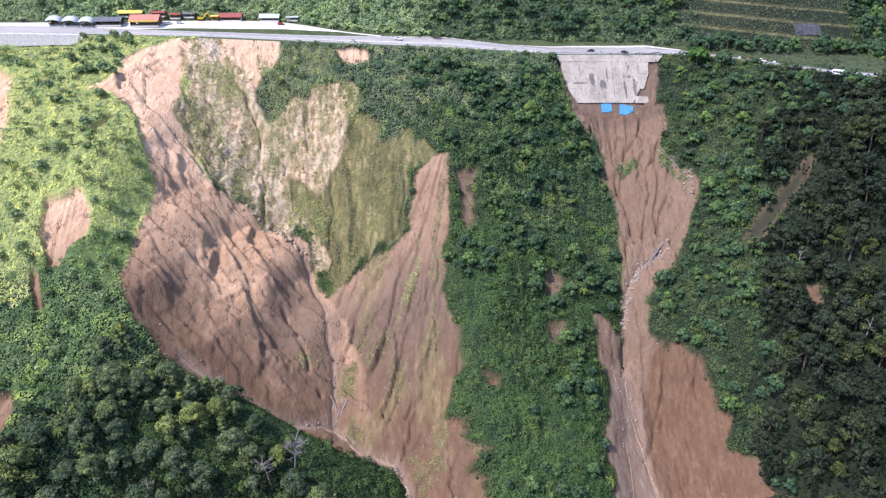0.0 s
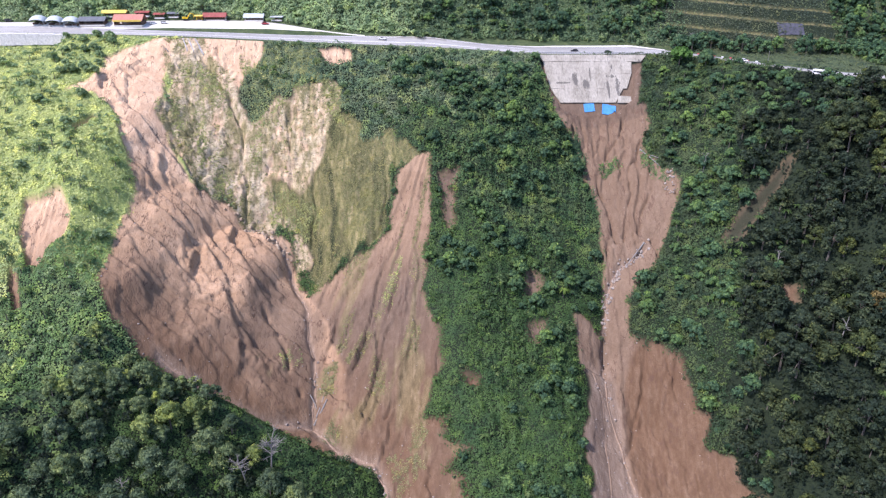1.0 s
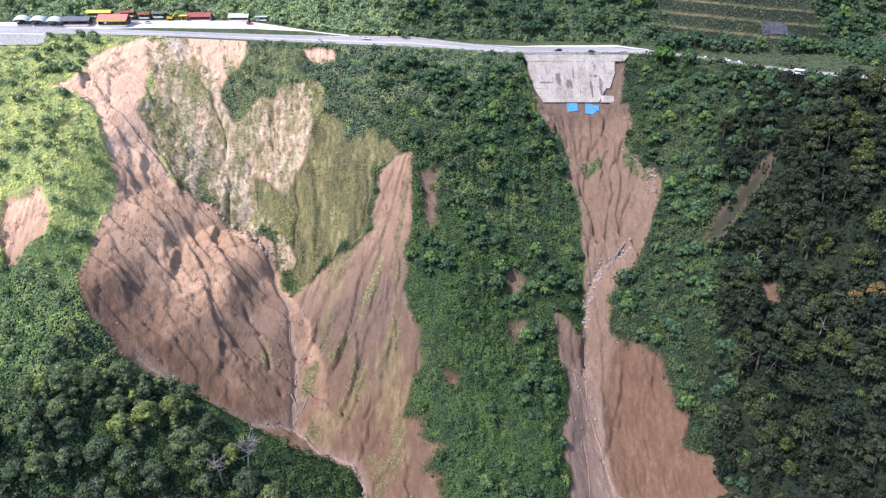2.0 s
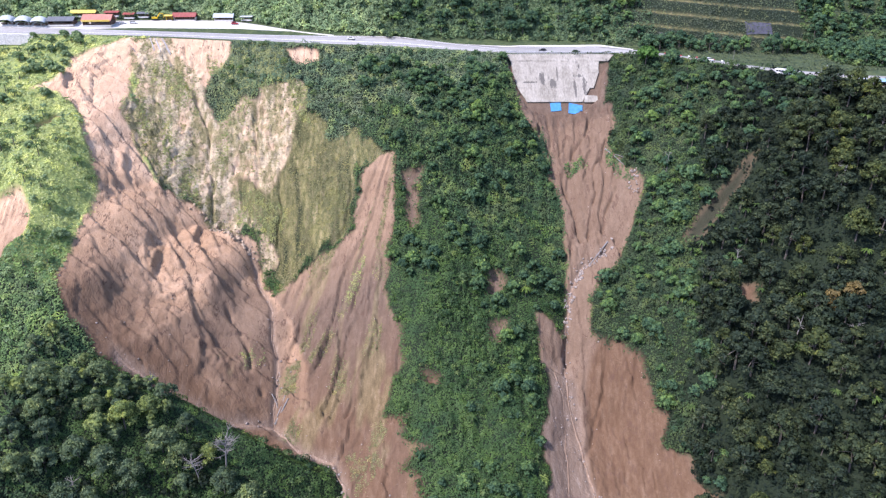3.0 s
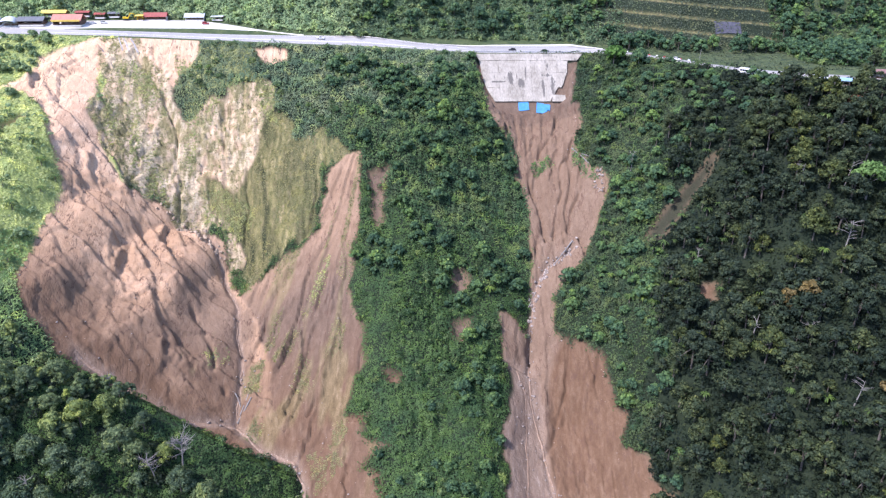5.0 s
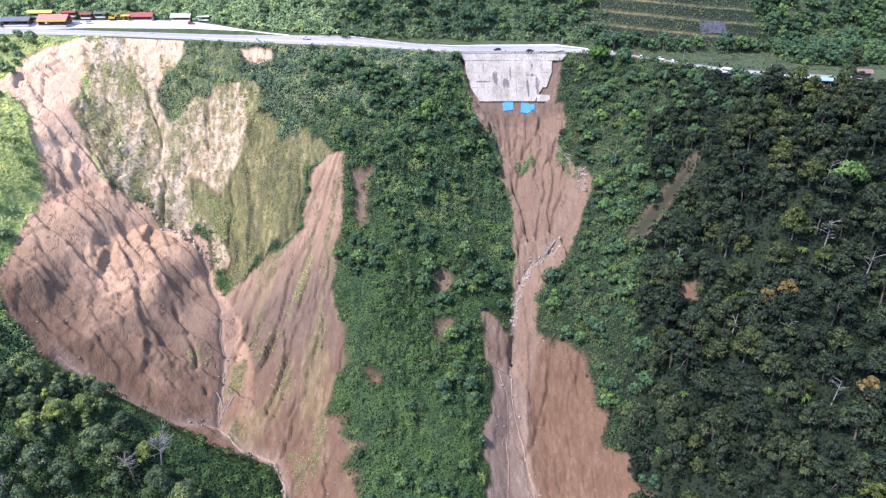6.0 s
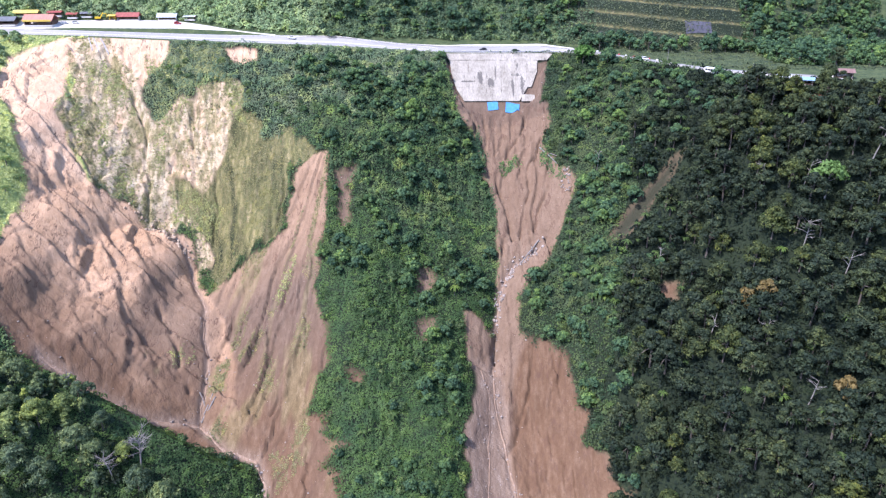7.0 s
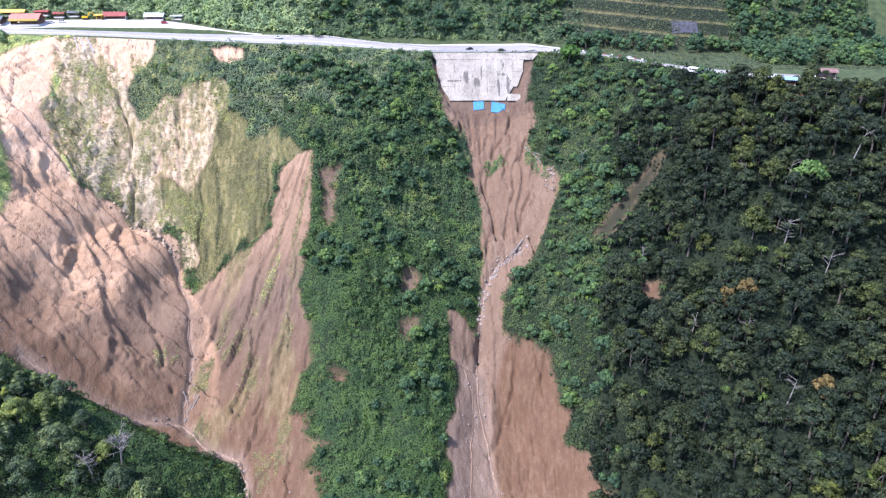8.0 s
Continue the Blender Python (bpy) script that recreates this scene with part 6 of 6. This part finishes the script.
def along(line, step):
    """Points and directions every step metres along a polyline, wandering a little."""
    pts, ways = [], []
    for (ax, ay), (bx, by) in zip(line, line[1:]):
        l = math.hypot(bx - ax, by - ay)
        for s in np.arange(0, l, step):
            pts.append((ax + (bx - ax) * s / l, ay + (by - ay) * s / l))
            ways.append(((bx - ax) / l, (by - ay) / l))
    p, w = np.array(pts), np.array(ways)
    off = 2.4 * (fractal(np.arange(len(p)) * step / 7, np.full(len(p), line[0][0] * 0.37), 3, 2) - 0.5)
    return p + np.stack([-w[:, 1], w[:, 0]], -1) * off[:, None], w


rng = np.random.default_rng(8)
for name, (line, half) in STREAMS.items():
    p, w = along(line, 1.2)
    side = np.stack([-w[:, 1], w[:, 0]], -1)
    wide = half * (0.1 + 0.5 * fractal(np.arange(len(p)) / 5, np.zeros(len(p)), 13, 2))
    low = np.minimum.reduce([at(Z, p[:, 0] + side[:, 0] * k, p[:, 1] + side[:, 1] * k) for k in (-0.8, 0, 0.8)])
    rows = []
    for f, dz in ((-1.0, -0.15), (-0.5, 0.3), (0.0, 0.4), (0.5, 0.3), (1.0, -0.15)):
        q = p + side * (wide * f)[:, None]
        rows.append(np.stack([q[:, 0], q[:, 1], at(Z, q[:, 0], q[:, 1]) * 0.5 + low * 0.5 + dz + 0.12], -1))
    n = len(p)
    i = (np.arange(4)[:, None] * n + np.arange(n - 1)[None, :]).ravel()
    me = bpy.data.meshes.new(name)
    fill(me, np.concatenate(rows), np.stack([i, i + 1, i + n + 1, i + n], -1))
    me.polygons.foreach_set("use_smooth", np.ones(len(me.polygons), bool))
    me.materials.append(WATER)
    tagged(new(name, me), "shallow muddy stream with white broken water", "stream", kind="structure")


CLIFF_ROCK = surface("cliff_rubble", (0.24, 0.17, 0.11), (0.47, 0.37, 0.26), 0.5, 0.9, 4, 0.1)


def rock_mesh(name, seed, flat=0.7, material=ROCK):
    bm = bmesh.new()
    bmesh.ops.create_icosphere(bm, subdivisions=1, radius=1.0)
    r = random.Random(seed)
    for q in bm.verts:
        q.co = Vector((q.co.x * r.uniform(0.7, 1.2), q.co.y * r.uniform(0.7, 1.2), q.co.z * flat * r.uniform(0.7, 1.2)))
    me = bpy.data.meshes.new(name)
    bm.to_mesh(me)
    bm.free()
    me.materials.append(material)
    return me


STONES = [rock_mesh("boulder", k) for k in range(6)]
RUBBLE = [rock_mesh("boulder", k + 20, 0.9, CLIFF_ROCK) for k in range(4)]
spots = []
for name, much, reach in (("gorge_stream", 120, 2.2), ("cliff_runnel", 55, 2.0), ("lower_stream", 45, 3.0), ("side_trickle", 20, 3.0)):
    p, w = along(STREAMS[name][0], 0.7)
    k = rng.integers(0, len(p), much)
    spots += [(a, b, 0.25 + 0.75 * rng.random() ** 3) for a, b in p[k] + rng.normal(size=(much, 2)) * reach * 0.6]
p, w = along([(121, 336), (106, 332), (99.6, 324), (96.6, 316), (94, 309)], 0.4)
k = rng.integers(0, len(p), 90)
spots += [(a, b, rng.uniform(0.4, 1.25)) for a, b in p[k] + rng.normal(size=(90, 2)) * 1.3]
spots += [(rng.uniform(132, 137), rng.uniform(350, 362), rng.uniform(0.4, 1.0)) for _ in range(22)]
for a, b, r in spots:
    ob = tagged(new("boulder", STONES[int(rng.integers(6))]), "pale angular boulder lying in the stream bed", "boulder", "boulders")
    ob.matrix_basis = Matrix.LocRotScale((a, b, float(at(Z, a, b)) + 0.25 * r), Euler(rng.uniform(0, 6.28, 3)), (r, r, r))
for _ in range(46):                                   # blocks fallen from the cliff, along its foot
    f = rng.uniform()
    a, b, r = -112 + 36 * f + rng.normal() * 1.5, 360 - 8 * f + rng.normal() * 1.6, rng.uniform(0.5, 1.5)
    ob = tagged(new("boulder", RUBBLE[int(rng.integers(4))]), "tan angular block fallen from the cliff", "boulder", "fallen blocks")
    ob.matrix_basis = Matrix.LocRotScale((a, b, float(at(Z, a, b)) + 0.2 * r), Euler(rng.uniform(0, 6.28, 3)), (r * rng.uniform(0.8, 1.6), r, r * rng.uniform(0.6, 1.0)))
# loose pebbles and clods over the slips
n = 2600
x, y = rng.uniform(-195, 146, n), rng.uniform(226, 418, n)
ok = rng.uniform(size=n) < at(np.maximum(bare, 0.4 * only_cliff), x, y) * (0.25 + at(wet, x, y))
x, y = x[ok], y[ok]
r = 0.16 + 0.4 * rng.uniform(size=len(x)) ** 3
ico = np.array([q.co[:] for q in STONES[0].vertices])
tri = np.array([f.vertices[:] for f in STONES[0].polygons])
co = (np.stack([x, y, at(Z, x, y) + 0.2 * r], -1)[:, None] + ico[None] * r[:, None, None] * rng.uniform(0.8, 1.25, (len(x), 1, 3))).reshape(-1, 3)
stuff("loose_stones", (co, (tri[None] + (np.arange(len(x)) * len(ico))[:, None, None]).reshape(-1, 3)), ROCK, "pale loose stones scattered on the landslip soil", "stones")


def log(x, y, x2, y2, r, label="bleached fallen log in the gully"):
    a, b = Vector((x, y, float(at(Z, x, y)) + r)), Vector((x2, y2, float(at(Z, x2, y2)) + r))
    ob = thing("fallen_log", *a, label, "log", "fallen logs")
    mid = (b - a) * 0.5 + Vector((0.2, 0.1, 0.15))
    bm = tube(bmesh.new(), [(0, 0, 0), tuple(mid), tuple(b - a)], [r, 0.85 * r, 0.6 * r], 8)
    part("stem", bm, BARK_PALE, ob)
    side = mid.cross(Vector((0, 0, 1))).normalized()
    for f, s in ((0.55, 1), (0.75, -1)):
        st = (b - a) * f
        part("branch_stub", tube(bmesh.new(), [tuple(st), tuple(st + side * s * 1.2 + Vector((0, 0, 0.5)))], [0.35 * r, 0.15 * r], 5), BARK_PALE, ob)


for q in ((-54, 274, -48, 282, 0.55), (-53, 276, -50, 284, 0.35), (-57, 285, -53, 279, 0.3), (122, 377, 131, 366, 0.35), (124, 374, 133, 368, 0.25), (119, 338, 108, 330, 0.4), (94, 316, 99, 324, 0.3), (-152, 412, -143, 404, 0.3)):
    log(*q)


# ---------------------------------------------------------------- single trees that stand out
def snag(rng, x, y, height, lean, twigs, label, bark=BARK_PALE):
    """A dead tree: bare trunk and forking limbs."""
    ob = thing("dead_tree", x, y, float(at(Z, x, y)) - 0.3, label, "dead tree", "dead trees")
    top = Vector((lean[0], lean[1], height))
    part("trunk", tube(bmesh.new(), [(0, 0, -1), tuple(top * 0.5 + Vector((0.2, 0, 0))), tuple(top)], [0.024 * height, 0.017 * height, 0.006 * height], 7), bark, ob)
    for k in range(twigs):
        f = rng.uniform(0.45, 0.95)
        a = rng.uniform(0, 6.28)
        st = top * f
        way = Vector((math.cos(a), math.sin(a), rng.uniform(0.2, 0.9))) * height * rng.uniform(0.18, 0.36)
        bm = tube(bmesh.new(), [tuple(st), tuple(st + way * 0.55 + Vector((0, 0, 0.02 * height))), tuple(st + way)], [0.011 * height, 0.007 * height, 0.002 * height], 5)
        for s in (-1, 1):
            fork = st + way * 0.55
            tube(bm, [tuple(fork), tuple(fork + way * 0.4 + way.cross(Vector((0, 0, 1))) * 0.35 * s)], [0.006 * height, 0.002 * height], 4)
        part("limb", bm, bark, ob)
    return ob


rng = np.random.default_rng(21)
for x, y, h, lean, tw in ((-64, 229, 19, (2, 0), 22), (-72, 222, 15, (-3, 0), 16), (-118, 205, 13, (3, 1), 8), (-98, 247, 11, (1, 0), 9), (225, 272, 16, (1, 0), 9), (189, 254, 13, (3.5, 0), 2),
                          (185, 258, 15, (1.5, 0), 3), (231, 294, 14, (2.5, 0), 4), (262, 298, 15, (4, 0), 6), (205, 250, 12, (1, 0), 4), (172, 300, 11, (1, 0), 5), (150, 352, 10, (0.5, 0), 5),
                          (240, 262, 14, (1.5, 0), 5), (214, 300, 14, (1, 0), 4), (215, 225, 13, (2, 0), 7), (165, 443, 9, (0, 0), 9)):
    snag(rng, x, y, h, lean, tw, "bleached bare dead tree standing in the forest")

LEAF_LIME = foliage("lime_leaves", ((0.0, (0.06, 0.12, 0.03)), (0.6, (0.105, 0.19, 0.045)), (1.0, (0.17, 0.26, 0.075))), (0.09, 0.17, 0.045))
LEAF_ORANGE = foliage("orange_blossom", ((0.0, (0.05, 0.05, 0.02)), (0.5, (0.16, 0.06, 0.03)), (1.0, (0.30, 0.11, 0.045))), (0.12, 0.05, 0.025))
LEAF_RUST = foliage("rusty_leaves", ((0.0, (0.09, 0.075, 0.025)), (0.6, (0.17, 0.125, 0.045)), (1.0, (0.26, 0.19, 0.06))), (0.14, 0.1, 0.035))
one = broadleaf("spreading_tree", rng, 16, 8.5, 11, 0.9, LEAF_LIME, BARK_PALE, "spreading tree with a light lime-green crown", "", 70)
one.matrix_basis = pose(239, 288, float(at(Z, 239, 288)) + 2)
one = broadleaf("flowering_tree", rng, 12, 6, 9, 0.8, LEAF_ORANGE, BARK, "tree in orange-red blossom near the houses", "", 60)
one.matrix_basis = pose(246, 326, float(at(Z, 246, 326)) - 1)
for x, y, h in ((200, 262, 13), (208, 262, 12), (226, 222, 12)):
    one = broadleaf("rusty_tree", rng, h, 5.5, 8, 0.8, LEAF_RUST, BARK_PALE, "jungle tree with rusty yellow-brown leaves", "", 60)
    one.matrix_basis = pose(x, y, float(at(Z, x, y)) - 0.3)
for x, y, h in ((237, 334, 17), (231, 338, 14), (257, 337, 16), (262, 343, 18), (243, 328, 15), (224, 349, 13)):
    one = broadleaf("tall_tree", rng, h, 5.6, 15, 0.6, LEAF_JUNGLE_SHADED, BARK, "tall dark tree standing beside the roadside houses", "tall trees", 80, 0.3)
    one.matrix_basis = pose(x, y, float(at(Z, x, y)) - 0.3)
LEAF_GREEN = foliage("fresh_leaves", ((0.0, (0.04, 0.10, 0.02)), (0.6, (0.08, 0.17, 0.03)), (1.0, (0.14, 0.25, 0.05))), (0.06, 0.14, 0.03))
one = broadleaf("roadside_clump", rng, 12, 7.5, 12, 0.9, LEAF_GREEN, BARK, "dense fresh-green tree beside the road bend", "", 80)
one.matrix_basis = pose(150, 414, float(at(Z, 150, 414)) - 0.5)

# dark netting pegged on the benched slope
NETTING = surface("dark_netting", (0.035, 0.035, 0.045), (0.08, 0.08, 0.095), 0.6, 0.8, 6, 0.05)
net = thing("slope_netting", 226, 442, 0, "dark netting sheet pegged over the benched slope", "netting")
n = 12
gx, gy = np.meshgrid(np.linspace(-8, 8, n), np.linspace(-3, 3.5, n), indexing="ij")
top = np.stack([gx, gy, at(Z, 226 + gx, 442 + gy) + 0.5], -1).reshape(-1, 3)
i = (np.arange(n - 1)[:, None] * n + np.arange(n - 1)[None, :]).ravel()
q = np.stack([i, i + n, i + n + 1, i + 1], -1)
part("sheet", (np.concatenate([top, top - (0, 0, 0.1)]), np.concatenate([q, q[:, ::-1] + n * n])), NETTING, net)

# torn white sheeting hanging over the brink
SHEETING = surface("white_sheeting", (0.22, 0.20, 0.18), (0.40, 0.38, 0.35), 0.6, 0.6, 6, 0.03)
for x0, y0, x1, y1, w in ((-141, 419.5, -136, 412.5, 0.4), (-137, 419.5, -131, 414, 0.45), (-144, 419.5, -140, 413, 0.3)):
    sheet_ob = thing("torn_sheeting", x0, y0, 0, "torn white plastic sheeting hanging over the brink", "sheeting", "torn sheets")
    f = np.linspace(0, 1, 12)
    cx, cy = (x1 - x0) * f, (y1 - y0) * f
    half = w * (0.5 + 0.25 * np.sin(9 * f + x0))
    rows = [np.stack([cx + k * half, cy + 0.3 * k, at(Z, x0 + cx + k * half, y0 + cy + 0.3 * k) + 0.35 + 0.1 * (1 - k * k)], -1) for k in (-1, 0, 1)]
    co = np.concatenate(rows)
    i = (np.arange(2)[:, None] * 12 + np.arange(11)[None, :]).ravel()
    q = np.stack([i, i + 1, i + 13, i + 12], -1)
    part("strip", (np.concatenate([co, co - (0, 0, 0.05)]), np.concatenate([q, q[:, ::-1] + 36])), SHEETING, sheet_ob)
